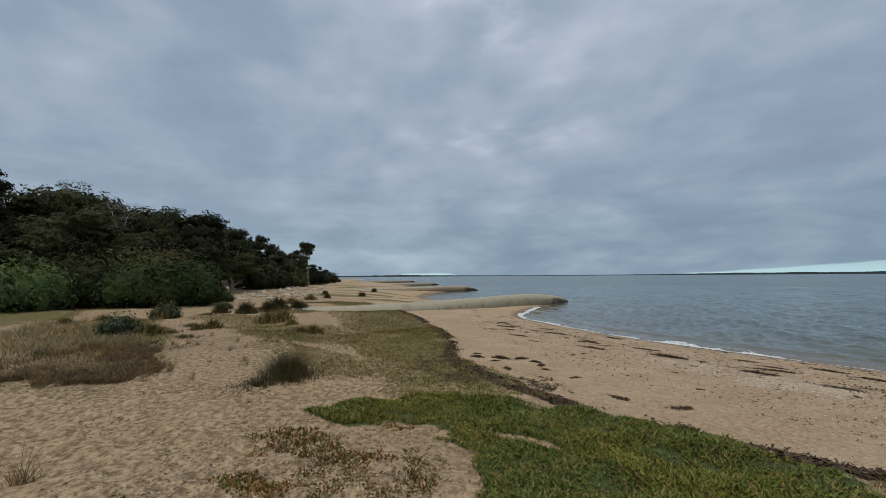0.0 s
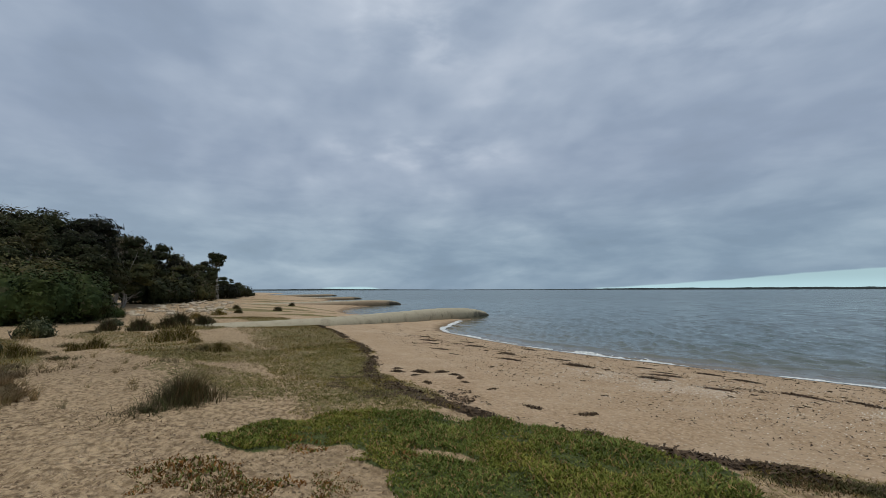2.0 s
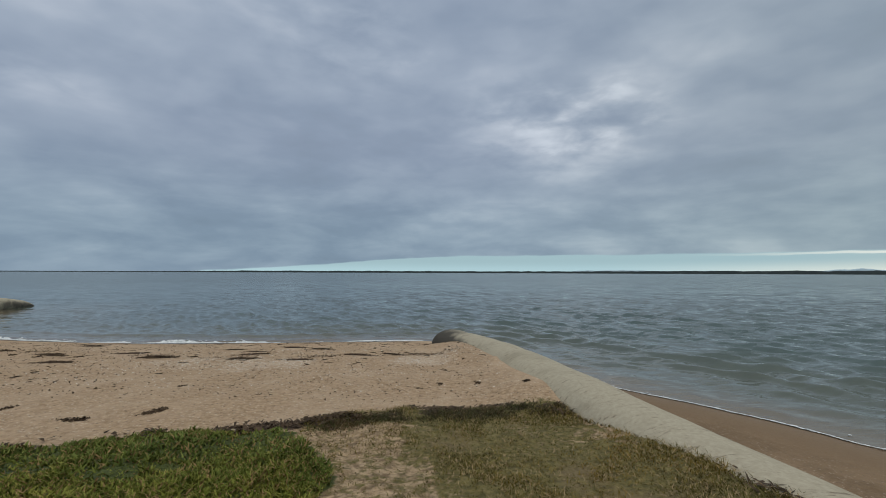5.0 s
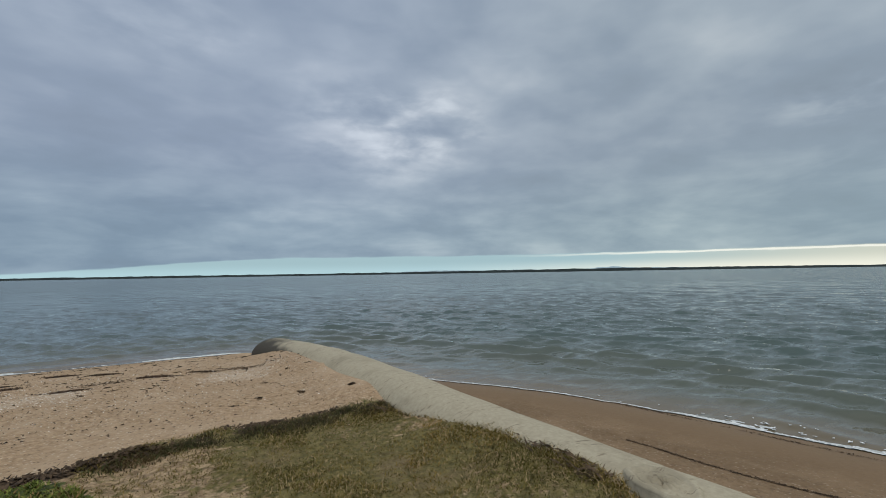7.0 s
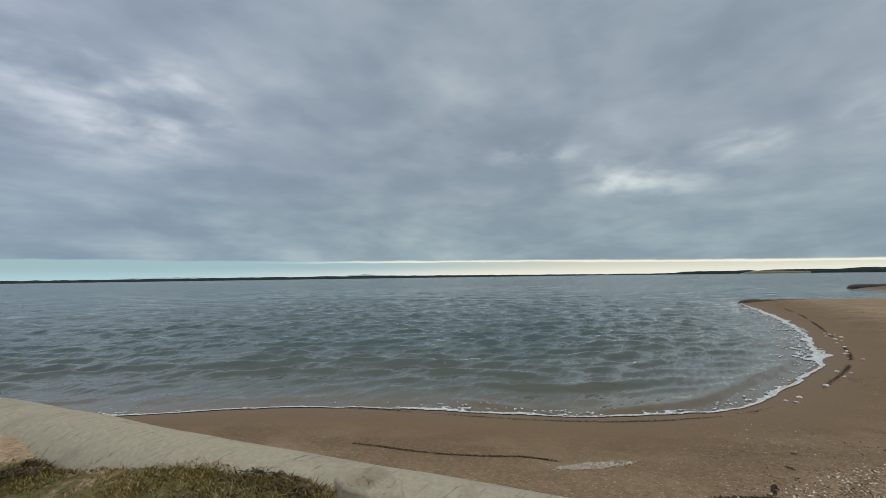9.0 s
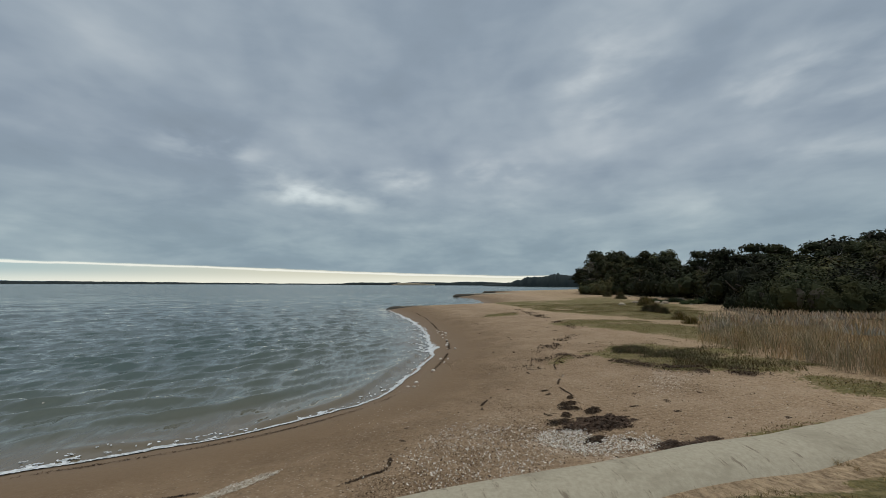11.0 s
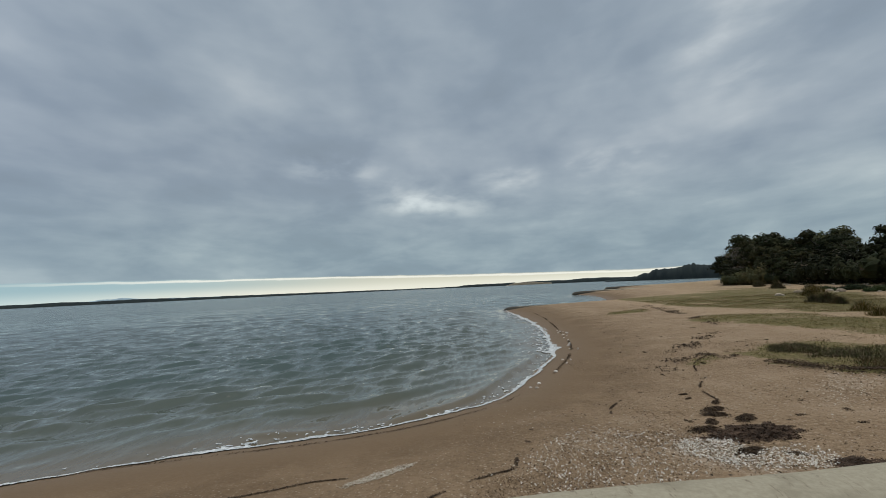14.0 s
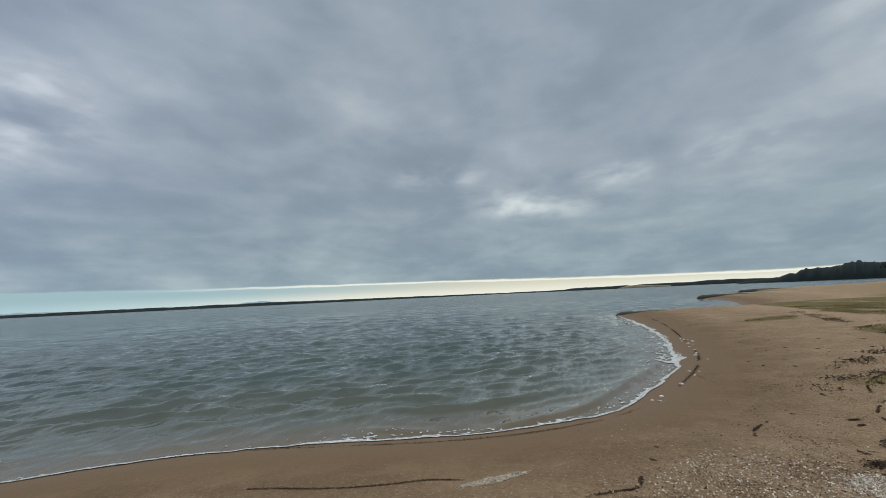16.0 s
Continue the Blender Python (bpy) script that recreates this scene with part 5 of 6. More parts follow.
x, y = scatter(60000, (1.2, 4.4, -8, 2.5), lambda x, y: inside(x, y, EAST_RING, 0.25) * step(0.42, 0.6, fractal(x, y, 2.0, 3, 320)), 5)
blades("straw_grass", x, y, 0.042, 0.006, 1.5, BLADE_STRAW, 6, "dry straw-coloured grass beside the sand tube", "grass")
x, y = scatter(120000, (-12, -4.2, 1.8, 6.5), lambda x, y: cover(x, y)[3]["turf"] * (0.3 + 0.7 * step(0.35, 0.6, fractal(x, y, 1.8, 3, 330))), 7)
blades("olive_turf", x, y, 0.045, 0.008, 1.2, BLADE_STRIP, 8, "low olive-brown grass strip behind the beach", "grass")
x, y = scatter(110000, (-28, -11, -5, 10.5), c_of("turf"), 9)
blades("mat_grass", x, y, 0.07, 0.010, 1.2, BLADE_MAT, 10, "brownish low grass mats on the dry sand", "grass")
x, y = scatter(170000, (4.2, 34, -22, -3.5), lambda x, y: cover(x, y)[3]["turf"] * step(-0.7, -0.9, dist_line(x, y, T_LONG)), 11)
blades("mat_grass", x, y, 0.055, 0.008, 1.3, BLADE_MAT, 12, "olive-brown saltmarsh grass mats on the spit", "grass")

x, y = scatter(60000, (8, 13.6, -9.8, -5.2), lambda x, y: inside(x, y, MAT_RINGS[0][0], 0.9, 0.45) * step(0.44, 0.60, fractal(x, y, 1.1, 3, 335)) * (0.3 + 0.7 * step(-8.2, -6.6, y + 0.1 * x - 1)), 13)
blades("sedge_mat", x, y, 0.10, 0.009, 1.0, BLADE_DARK, 14, "dark green-brown sedge growing through the grass mat", "grass")


def band(line, n, spread, seed, bunch=0.5, scale=2.0):
    """Places along a line, thicker in some stretches than in others."""
    rng = np.random.RandomState(seed)
    run = np.concatenate([[0], np.cumsum(np.linalg.norm(np.diff(line, axis=0), axis=1))])
    s = rng.uniform(0, run[-1], n)
    x, y = np.interp(s, run, line[:, 0]), np.interp(s, run, line[:, 1])
    x, y = x + rng.normal(size=n) * spread, y + rng.normal(size=n) * spread
    keep = fractal(x, y, scale, 3, seed + 400) + rng.uniform(-0.12, 0.12, n) > bunch
    return x[keep], y[keep]


def flakes(x, y, size, mat, name, seed, label, category, tilt=0.45, lift=0.01, aspect=2.0):
    rng = np.random.RandomState(seed)
    n = len(x)
    normal = np.stack([rng.normal(size=n) * tilt, rng.normal(size=n) * tilt, np.ones(n)], 1)
    normal /= np.linalg.norm(normal, axis=1)[:, None]
    z = ground_z(x, y) + lift * rng.uniform(0.2, 1.0, n)
    v, f = quads_from(np.stack([x, y, z], 1), normal, size * rng.uniform(0.4, 1.5, n), aspect, rng)
    return tagged(new(name, mesh_from(name, v, f, mat, False)), label, category, kind="stuff")


x, y = band(EDGE_LINE, 22000, 0.09, 21, 0.53, 2.2)
flakes(x, y + 0.03, 0.028, WRACK, "wrack_line", 22, "black dried seaweed along the turf edge", "seaweed", 0.40, 0.026, 2.0)
x, y = scatter(26000, (-8.5, -3.0, 3.0, 6.2), lambda x, y: blob(x, y, -5.9, 4.25, 2.2, 0.75, 12, 0.5) * step(0.48, 0.60, fractal(x, y, 2.6, 3, 340)), 23)
flakes(x, y, 0.024, WRACK, "wrack_litter", 24, "scattered black seaweed litter over thin turf", "seaweed", 0.28, 0.012, 1.8)
DRIFT = smooth_line([(0.6, 10.4), (-1.8, 9.7), (-3.6, 9.4), (-6.0, 9.7), (-9.0, 10.3), (-13, 10.8), (-18, 12.4), (-22, 15)], 5)
x, y = band(DRIFT, 9000, 0.14, 25, 0.60, 1.1)
flakes(x, y, 0.018, WRACK, "drift_line", 26, "thin broken line of dark seaweed on the beach", "seaweed", 0.4, 0.015, 2.6)
HIGH_WATER = smooth_line([(5.2, 9.0), (6.2, 6.4), (6.9, 4.3), (7.4, 2.9), (8.2, 1.4), (9.6, 0.0), (12, -1.3), (16.5, -2.6), (22, -3.0), (30, -3.1), (38, -2.6)], 5)
x, y = band(HIGH_WATER, 12000, 0.03, 27, 0.49, 0.8)
flakes(x, y, 0.012, WRACK, "drift_line", 28, "thin dark tide line on wet sand", "seaweed", 0.4, 0.012, 3.0)
# seaweed strands; the third line of flakes draws the shade of a sand ridge
for k, pts in enumerate(([(4.7, 0.75), (5.0, 0.45), (5.25, 0.1), (5.4, -0.15), (5.75, -0.2)], [(6.35, -0.4), (6.55, -0.3), (6.75, -0.55), (7.0, -0.45)], [(4.45, 4.3), (4.53, 3.99), (4.71, 3.21), (5.0, 2.62), (5.25, 2.22), (5.34, 1.82)], [(8.6, -2.2), (8.1, -1.9), (7.7, -1.8)], [(9.8, -4.2), (8.9, -3.7), (8.0, -3.6)], [(12.2, -5.4), (11.2, -4.6), (10.4, -4.3)])):
    x, y = band(smooth_line(pts, 5), 1900, 0.011, 30 + k, 0.38 if k == 2 else 0.46, 3.0)
    flakes(x, y, 0.009, WRACK, "weed_strand", 40 + k, "dark strand of seaweed and painted ridge shade on the sand", "seaweed", 0.5, 0.010, 2.6)
x, y = band(smooth_line([(12.4, -5.3), (11.2, -5.8), (9.9, -6.3), (8.8, -7.0), (8.2, -7.7)], 5), 6500, 0.14, 47, 0.52, 1.6)
flakes(x, y, 0.020, WRACK, "wrack_line", 48, "black seaweed along the edge of the grass mat", "seaweed", 0.6, 0.05, 2.6)
x, y = band(smooth_line([(10.6, -3.9), (13, -5.0), (16, -7.0), (19, -8.4), (25, -9.4), (32, -9.8)], 5), 6000, 0.2, 49, 0.58, 1.0)
flakes(x, y, 0.03, WRACK, "wrack_line", 50, "broken line of dark seaweed below the grass", "seaweed", 0.6, 0.05, 2.6)

# shells and grit
x, y = scatter(100000, (4.2, 8.8, -4.2, 0.8), lambda x, y: np.clip(blob(x, y, 5.85, -2.50, 0.42, 0.40, 20, 0.5, 3.0) * 1.2 + blob(x, y, 5.4, -3.0, 0.35, 0.55, 10, 0.6, 3.0) * 0.6 + 0.12 * blob(x, y, 5.6, -1.2, 1.3, 0.9, -40, 0.5), 0, 1), 51)
flakes(x, y, 0.017, SHELL, "shell_patch", 52, "bleached white shell patch on the beach", "shells", 0.6, 0.026, 1.2)
x, y = scatter(30000, (-7, 1.2, 6.4, 11), lambda x, y: np.clip(cover(x, y)[3]["shell"] * 0.5 + 0.10, 0, 1), 53)
flakes(x, y, 0.015, SHELL, "shell_grit", 54, "pale broken shells strewn over the beach", "shells", 0.5, 0.012, 1.2)
x, y = scatter(16000, (4.2, 11, -9, 0.5), lambda x, y: 0.10 * step(0.35, 0.6, fractal(x, y, 0.9, 3, 350)) + 0.5 * cover(x, y)[3]["shell"] * (y < -4.5), 55)
flakes(x, y, 0.012, SHELL, "shell_grit", 56, "pale broken shells strewn over the sand", "shells", 0.5, 0.012, 1.2)
x, y = scatter(60000, (4.0, 8.4, -3.4, 0.8), lambda x, y: step(-0.75, -0.9, dist_line(x, y, T_LONG)) * np.clip(blob(x, y, 5.5, -1.6, 1.7, 0.95, -50, 0.6, 1.2) * (0.25 + 0.75 * step(0.4, 0.6, fractal(x, y, 1.6, 3, 352))) + 0.03, 0, 1), 157)
flakes(x, y, 0.014, GRIT, "shell_grit", 158, "dense tan shell grit beside the sand tube", "shells", 0.6, 0.014, 1.25)
x, y = scatter(110000, (4.2, 14, -9.5, -2), lambda x, y: step(-0.7, -0.9, dist_line(x, y, T_LONG)) * (0.06 + 0.4 * step(0.42, 0.65, fractal(x, y, 0.8, 3, 354))), 159)
flakes(x, y, 0.016, GRIT, "shell_grit", 160, "tan shell grit strewn over the upper beach", "shells", 0.6, 0.014, 1.25)
x, y = scatter(9000, (4.2, 8.0, -2.6, 0.8), lambda x, y: 0.5 * blob(x, y, 5.6, -1.0, 1.5, 1.0, -40, 0.5), 57)
flakes(x, y, 0.012, BROWN_WRACK, "beach_litter", 58, "brown weed fragments among the shell grit", "seaweed", 0.6, 0.012, 1.6)

x, y = scatter(13000, (-16, 1.0, 5.6, 14), lambda x, y: (shore_distance(x, y) > 1.5) * (y > 5.9 + np.maximum(0, -x - 5) * 0.3) * 0.6, 151)
flakes(x, y, 0.020, WRACK, "beach_litter", 152, "tiny dark weed scraps strewn over the beach", "seaweed", 0.5, 0.010, 2.0)
x, y = scatter(5200, (5, 30, -9, 1.0), lambda x, y: (shore_distance(x, y) > 2.2) * (y < -0.11 * x) * step(0.45, 0.6, fractal(x, y, 0.5, 3, 345)), 153)
flakes(x, y, 0.020, WRACK, "beach_litter", 154, "tiny dark weed scraps strewn over the beach", "seaweed", 0.5, 0.010, 2.0)

x, y = scatter(70000, (-13, -2.6, -3, 4.4), lambda x, y: (1 - cover(x, y)[3]["lush"]) * (0.10 + 0.5 * step(0.45, 0.62, fractal(x, y, 1.4, 3, 356))) * (y < 2.6 - 0.3 * (x + 5)), 161)
flakes(x, y, 0.022, GRIT, "sand_crust", 162, "flaky crust and pale grit on trodden sand", "sand", 0.35, 0.010, 1.3)

# red and orange succulents
for k, (cx, cy, rx, ry, turn) in enumerate(((-4.35, 0.95, 0.55, 0.26, 30), (-3.75, 0.35, 0.42, 0.12, 40), (-4.45, 1.9, 0.30, 0.12, 20), (-3.45, 2.5, 0.20, 0.10, 10), (-3.1, 1.55, 0.25, 0.12, 0), (-3.9, 1.3, 0.35, 0.10, 30))):
    x, y = scatter(5200, (cx - 1, cx + 1, cy - 1, cy + 1), lambda x, y: blob(x, y, cx, cy, rx, ry, turn, 0.6, 3.0), 60 + k)
    blades("red_succulent", x, y, 0.044, 0.020, 1.0, BLADE_RED, 70 + k, "reddish creeping succulent on bare sand", "plant")


x, y = scatter(42000, (-5.6, -2.2, -0.8, 2.6), lambda x, y: blob(x, y, -3.8, 1.0, 1.25, 0.75, 35, 0.6, 1.2) * step(0.46, 0.58, fractal(x, y, 3.4, 3, 365)), 78)
blades("creeping_plants", x, y, 0.026, 0.012, 1.2, BLADE_RED, 79, "sparse red-brown creeping plants on pale sand", "plant")


# ---------------------------------------------------------------- reeds
REED_RING = [(12.3, -9.9), (10.6, -9.7), (8.7, -9.35), (7.2, -9.6), (5.4, -10.6), (4.6, -14), (5.0, -20), (13, -21), (18.2, -16.5), (15.6, -12.6)]
x, y = scatter(36000, (4, 19, -22, -9), lambda x, y: inside(x, y, REED_RING, 0.6, 0.8) * (0.6 + 0.4 * step(16, 12, np.hypot(x, y))) * (0.45 + 0.55 * step(0.35, 0.6, fractal(x, y, 1.5, 3, 360))), 80)
tall = (0.60 + 0.50 * fractal(x, y, 0.5, 3, 370) + 0.12 * step(-10, -14, y)) * (0.5 + 0.5 * step(13.5, 9.0, x))
pile = []
rz = ground_z(x, y) - 0.02
blades("", x, y, tall, 0.009, 0.25, REED, 81, "", "", z=rz, into=pile)
rng = np.random.RandomState(82)
for k in range(3):
    blades("", x + rng.normal(size=len(x)) * 0.03, y + rng.normal(size=len(x)) * 0.03, tall * rng.uniform(0.25, 0.4), 0.010, 0.75, REED, 83 + k, "", "", z=rz + tall * (0.08 + 0.2 * k), into=pile)
base, vs, fs = 0, [], []
for v, f in pile:
    vs.append(v)
    fs.append(f + base)
    base += len(v)
tagged(new("reed_bed", mesh_from("reed_bed", np.concatenate(vs), np.concatenate(fs), REED)), "tall dry tan reeds in a dense stand", "reeds", kind="stuff")
pick = rng.rand(len(x)) < 0.45
blades("reed_plumes", x[pick], y[pick], 0.19, 0.030, 0.5, PLUME, 90, "feathery pale reed plumes above the stand", "reeds", z=(rz + tall * 1.0)[pick])


# ---------------------------------------------------------------- tussocks and heath
def tussock_mesh(seed, n, spread, height, mat, width=0.012, lean=0.7):
    rng = np.random.RandomState(seed)
    r = np.minimum(np.abs(rng.normal(size=n)) * spread * 0.45, spread)
    a = rng.uniform(0, 6.28, n)
    pile = []
    blades("", r * np.cos(a), r * np.sin(a), height * (1.15 - 0.6 * (r / spread)) * rng.uniform(0.45, 1.15, n), width, lean, mat, seed + 1, "", "", z=np.full(n, -0.03), into=pile)
    v, f = pile[0]
    return mesh_from("grass_tussock", v, f, mat)


TUSSOCKS = [tussock_mesh(500, 2600, 0.58, 0.48, BLADE_DARK, 0.007, 0.9), tussock_mesh(501, 1300, 0.45, 0.50, BLADE_DARK, 0.02), tussock_mesh(502, 900, 0.5, 0.42, BLADE_OLIVE, 0.02), tussock_mesh(503, 46, 0.13, 0.34, BLADE_STRAW, 0.006, 0.8), tussock_mesh(504, 700, 0.9, 0.16, BLADE_DARK, 0.012, 1.2)]
TUSSOCK_LABELS = ["dark brown sedge tussock growing on dry sand", "brown sedge tussock on the sand flat", "olive grass tussock on the sand flat", "thin straw-coloured grass sprig in dry sand", "low sprawling brown grass skirt on sand"]


def tussock(k, x, y, scale=1.0, turn=0.0, squash=1.0):
    ob = new("grass_tussock")
    tagged(part("tuft", TUSSOCKS[k], ob), kind="stuff")
    ob.matrix_world = Matrix.Translation((x, y, z_at(x, y))) @ Matrix.Rotation(radians(turn), 4, "Z") @ Matrix.Diagonal((scale, scale, scale * squash, 1))
    return tagged(ob, TUSSOCK_LABELS[k], "grass tussock", "tussocks on the sand")


tussock(0, -7.35, 1.25, 0.95, 20)
tussock(4, -7.05, 0.75, 0.75, 60)
for x, y, k, s in ((-21.4, 0.7, 1, 0.9), (-20.9, 1.7, 1, 1.1), (-21.9, 3.2, 1, 1.25), (-21.3, 2.7, 1, 1.0), (-22.4, 4.2, 1, 1.1), (-22.9, 4.6, 1, 0.8), (-36.3, 12.3, 1, 0.8), (-37.4, 12.8, 1, 0.6), (-49.3, 18.3, 1, 0.9), (-40, 10, 1, 0.8), (-33, 8.4, 1, 0.7), (-30.5, 6.6, 2, 1.0), (-26.5, 4.6, 2, 0.9),
                   (23.7, -16.3, 1, 1.1), (22.6, -16.0, 1, 0.8), (20.3, -15.2, 1, 0.8), (24.8, -16.4, 1, 0.9), (65.3, -34.7, 1, 1.5), (55.3, -31.0, 1, 1.4), (61, -34, 1, 1.2), (19.2, -14.4, 2, 0.9), (26, -17.6, 2, 1.0), (30.5, -20, 2, 1.2), (33, -22, 2, 1.3), (17.2, -13.4, 2, 0.8), (38, -25, 1, 1.2), (47, -28, 1, 1.5)):
    tussock(k, x, y, s, x * 57 % 360)
sow = random.Random(9)
SPRIGS = []


def sprig(x, y, scale, turn):
    """A few thin dry blades in the sand."""
    v = np.array([p.co[:] for p in TUSSOCKS[3].vertices]) * scale
    c, q = math.cos(radians(turn)), math.sin(radians(turn))
    v = np.stack([v[:, 0] * c - v[:, 1] * q + x, v[:, 0] * q + v[:, 1] * c + y, v[:, 2] + z_at(x, y)], 1)
    SPRIGS.append((v, np.array([p.vertices[:] for p in TUSSOCKS[3].polygons])))


sprig(-4.72, -1.25, 1.0, 10)
sprig(-4.68, -1.2, 0.8, 80)
for k in range(46):
    x, y = sow.uniform(-12, -7.6), sow.uniform(-2.2, 1.6)
    sprig(x, y, sow.uniform(0.4, 0.95), sow.uniform(0, 360))
for k in range(34):
    x, y = sow.uniform(-21, -12), sow.uniform(-4, 3)
    k = sow.choice((3, 3, 4, 2))
    if k == 3:
        sprig(x, y, sow.uniform(0.5, 1.1), sow.uniform(0, 360))
    else:
        tussock(k, x, y, sow.uniform(0.5, 1.1), sow.uniform(0, 360))
for k in range(26):
    x, y = sow.uniform(2.6, 3.35), sow.uniform(-5.5, 1.0)
    sprig(x + (-1.0 - y) * 0.16, y, sow.uniform(0.25, 0.5), sow.uniform(0, 360))
v, f = joined(SPRIGS)
tagged(new("grass_sprigs", mesh_from("grass_sprigs", v, f, BLADE_STRAW)), "thin straw-coloured grass sprigs in dry sand", "grass", kind="stuff")
HEATH_RING = [(-7.7, -2.5), (-7.75, -1.5), (-8.6, -0.75), (-9.4, -0.45), (-11.2, -0.8), (-12.2, -2.0), (-12.0, -3.9), (-9.0, -3.6)]
x, y = scatter(95000, (-12.6, -7.2, -4.2, 0.2), lambda x, y: inside(x, y, HEATH_RING, 1.3, 0.9) * (0.12 + 0.88 * step(0.40, 0.62, fractal(x, y, 1.3, 3, 380))), 95)
blades("heath_mat", x, y, 0.08 + 0.14 * fractal(x, y, 0.9, 3, 390), 0.007, 1.3, BLADE_HEATH, 96, "low twiggy brown heath mat on dry sand", "shrub")
x, y = scatter(34000, (-22, -11.5, -6, -0.6), lambda x, y: blob(x, y, -15.5, -3.3, 4.4, 1.5, 10, 0.6, 0.7), 97)
blades("straw_grass", x, y, 0.17, 0.010, 1.2, BLADE_STRAW, 98, "tan dry grass among the sand hollows", "grass")


# ---------------------------------------------------------------- seaweed heaps, stones and driftwood
def clump_mesh(name, seed, n, rx, ry, rz, mat, size, aspect=2.4):
    rng = np.random.RandomState(seed)
    d = rng.normal(size=(n, 3))
    d /= np.linalg.norm(d, axis=1)[:, None]
    d[:, 2] = np.abs(d[:, 2])
    # several small lobes and stray ends instead of one round pile
    lobes = 11
    a, q = rng.uniform(0, 6.28, lobes), rng.uniform(0, 1, lobes) ** 0.6
    lx, ly, lr = np.cos(a) * q * rx * 0.9, np.sin(a) * q * ry * 0.9, rng.uniform(0.14, 0.55, lobes)
    own = rng.choice(lobes, n, p=lr ** 1.6 / (lr ** 1.6).sum())
    c = d * (rx, ry, rz) * (lr[own] * rng.uniform(0.2, 1.15, n) ** 0.5)[:, None] + np.stack([lx[own], ly[own], np.zeros(n)], 1)
    nn = d + rng.normal(size=(n, 3)) * 0.6
    nn /= np.linalg.norm(nn, axis=1)[:, None]
    v, f = quads_from(c, nn, size * rng.uniform(0.5, 1.5, n), aspect, rng)
    return mesh_from(name, v, f, mat, False)


def wad_mesh(name, seed, rx, ry, high, mat, n, size):
    """A matted heap: a low uneven body with a ragged outline, and loose weed on and round it."""
    rng = np.random.RandomState(seed)
    rings, sides = 9, 30
    q, a = [v.ravel() for v in np.meshgrid(np.linspace(0, 1, rings), np.linspace(0, 2 * math.pi, sides, endpoint=False), indexing="ij")]
    edge = 0.12 + 1.7 * fractal(np.cos(a) * 2.3 + 5, np.sin(a) * 2.3 + 5, 1.0, 4, seed) ** 1.1
    x, y = np.cos(a) * q * edge * rx, np.sin(a) * q * edge * ry
    z = high * (1 - q ** 2.2) * (0.35 + 1.3 * fractal(x, y, 9.0, 4, seed + 2)) - 0.015 * q
    f = grid_faces(rings, sides)
    f = np.concatenate([f, np.stack([np.arange(rings - 1) * sides + sides - 1, np.arange(1, rings) * sides + sides - 1, np.arange(1, rings) * sides, np.arange(rings - 1) * sides], 1)])
    body = (np.stack([x, y, z], 1), np.concatenate([f[:, :3], f[:, [0, 2, 3]]]))
    b, k = rng.uniform(0, 6.28, n), rng.uniform(0, 1.15, n) ** 0.6
    reach = 0.12 + 1.7 * fractal(np.cos(b) * 2.3 + 5, np.sin(b) * 2.3 + 5, 1.0, 4, seed) ** 1.1
    px, py = np.cos(b) * k * reach * rx, np.sin(b) * k * reach * ry
    pz = np.maximum(high * (1 - np.minimum(k, 1) ** 2.2) * (0.35 + 1.3 * fractal(px, py, 9.0, 4, seed + 2)), 0.004) + 0.006
    nn = rng.normal(size=(n, 3)) * 0.5 + (0, 0, 1)
    loose = quads_from(np.stack([px, py, pz], 1), nn / np.linalg.norm(nn, axis=1)[:, None], size * rng.uniform(0.5, 1.5, n), 2.6, rng)
    v, f = joined([body, loose])
    return mesh_from(name, v, f, mat, False)


CLUMPS = [clump_mesh("seaweed_clump", 600 + k, 260, 0.09 + 0.03 * k, 0.06 + 0.01 * k, 0.03, WRACK, 0.016) for k in range(4)]
HEAPS = [wad_mesh("kelp_wad", 610, 0.55, 0.34, 0.07, BROWN_WRACK, 3600, 0.020), wad_mesh("kelp_wad", 611, 0.26, 0.13, 0.05, WRACK, 500, 0.018), wad_mesh("kelp_wad", 612, 0.42, 0.08, 0.03, WRACK, 420, 0.018), wad_mesh("kelp_wad", 613, 0.34, 0.19, 0.04, BROWN_WRACK, 1100, 0.018), wad_mesh("kelp_wad", 617, 0.48, 0.09, 0.025, BROWN_WRACK, 500, 0.018)]


def weed(me, name, label, x, y, scale=1.0, turn=0.0, flat=1.0):
    ob = new(name, me)
    ob.matrix_world = Matrix.Translation((x, y, z_at(x, y) - 0.004)) @ Matrix.Rotation(radians(turn), 4, "Z") @ Matrix.Diagonal((scale, scale, scale * flat, 1))
    return tagged(ob, label, "seaweed", "seaweed on the beach")


weed(HEAPS[0], "kelp_wad", "matted brown seaweed heap among white shells", 6.27, -3.26, 1.0, 100, 0.9)
for x, y, s, a in ((6.5, -2.72, 0.8, 100), (5.62, -2.80, 0.75, 110), (6.95, -3.45, 0.8, 130), (7.2, -3.2, 0.7, 60), (7.5, -3.3, 0.75, 100), (7.9, -3.5, 0.45, 150), (5.5, -3.2, 0.4, 60), (6.85, -2.95, 0.6, 150), (8.6, -3.3, 0.35, 90), (8.3, -3.25, 0.3, 120)):
    weed(HEAPS[1], "kelp_wad", "black seaweed heap beside the brown heap", x, y, s, a)
for x, y, s, a in ((5.22, -3.55, 0.8, 110), (5.15, -3.85, 0.75, 100), (5.3, -4.15, 0.6, 95)):
    weed(HEAPS[3], "kelp_wad", "brown seaweed smear beside the sand tube", x, y, s, a, 0.7)
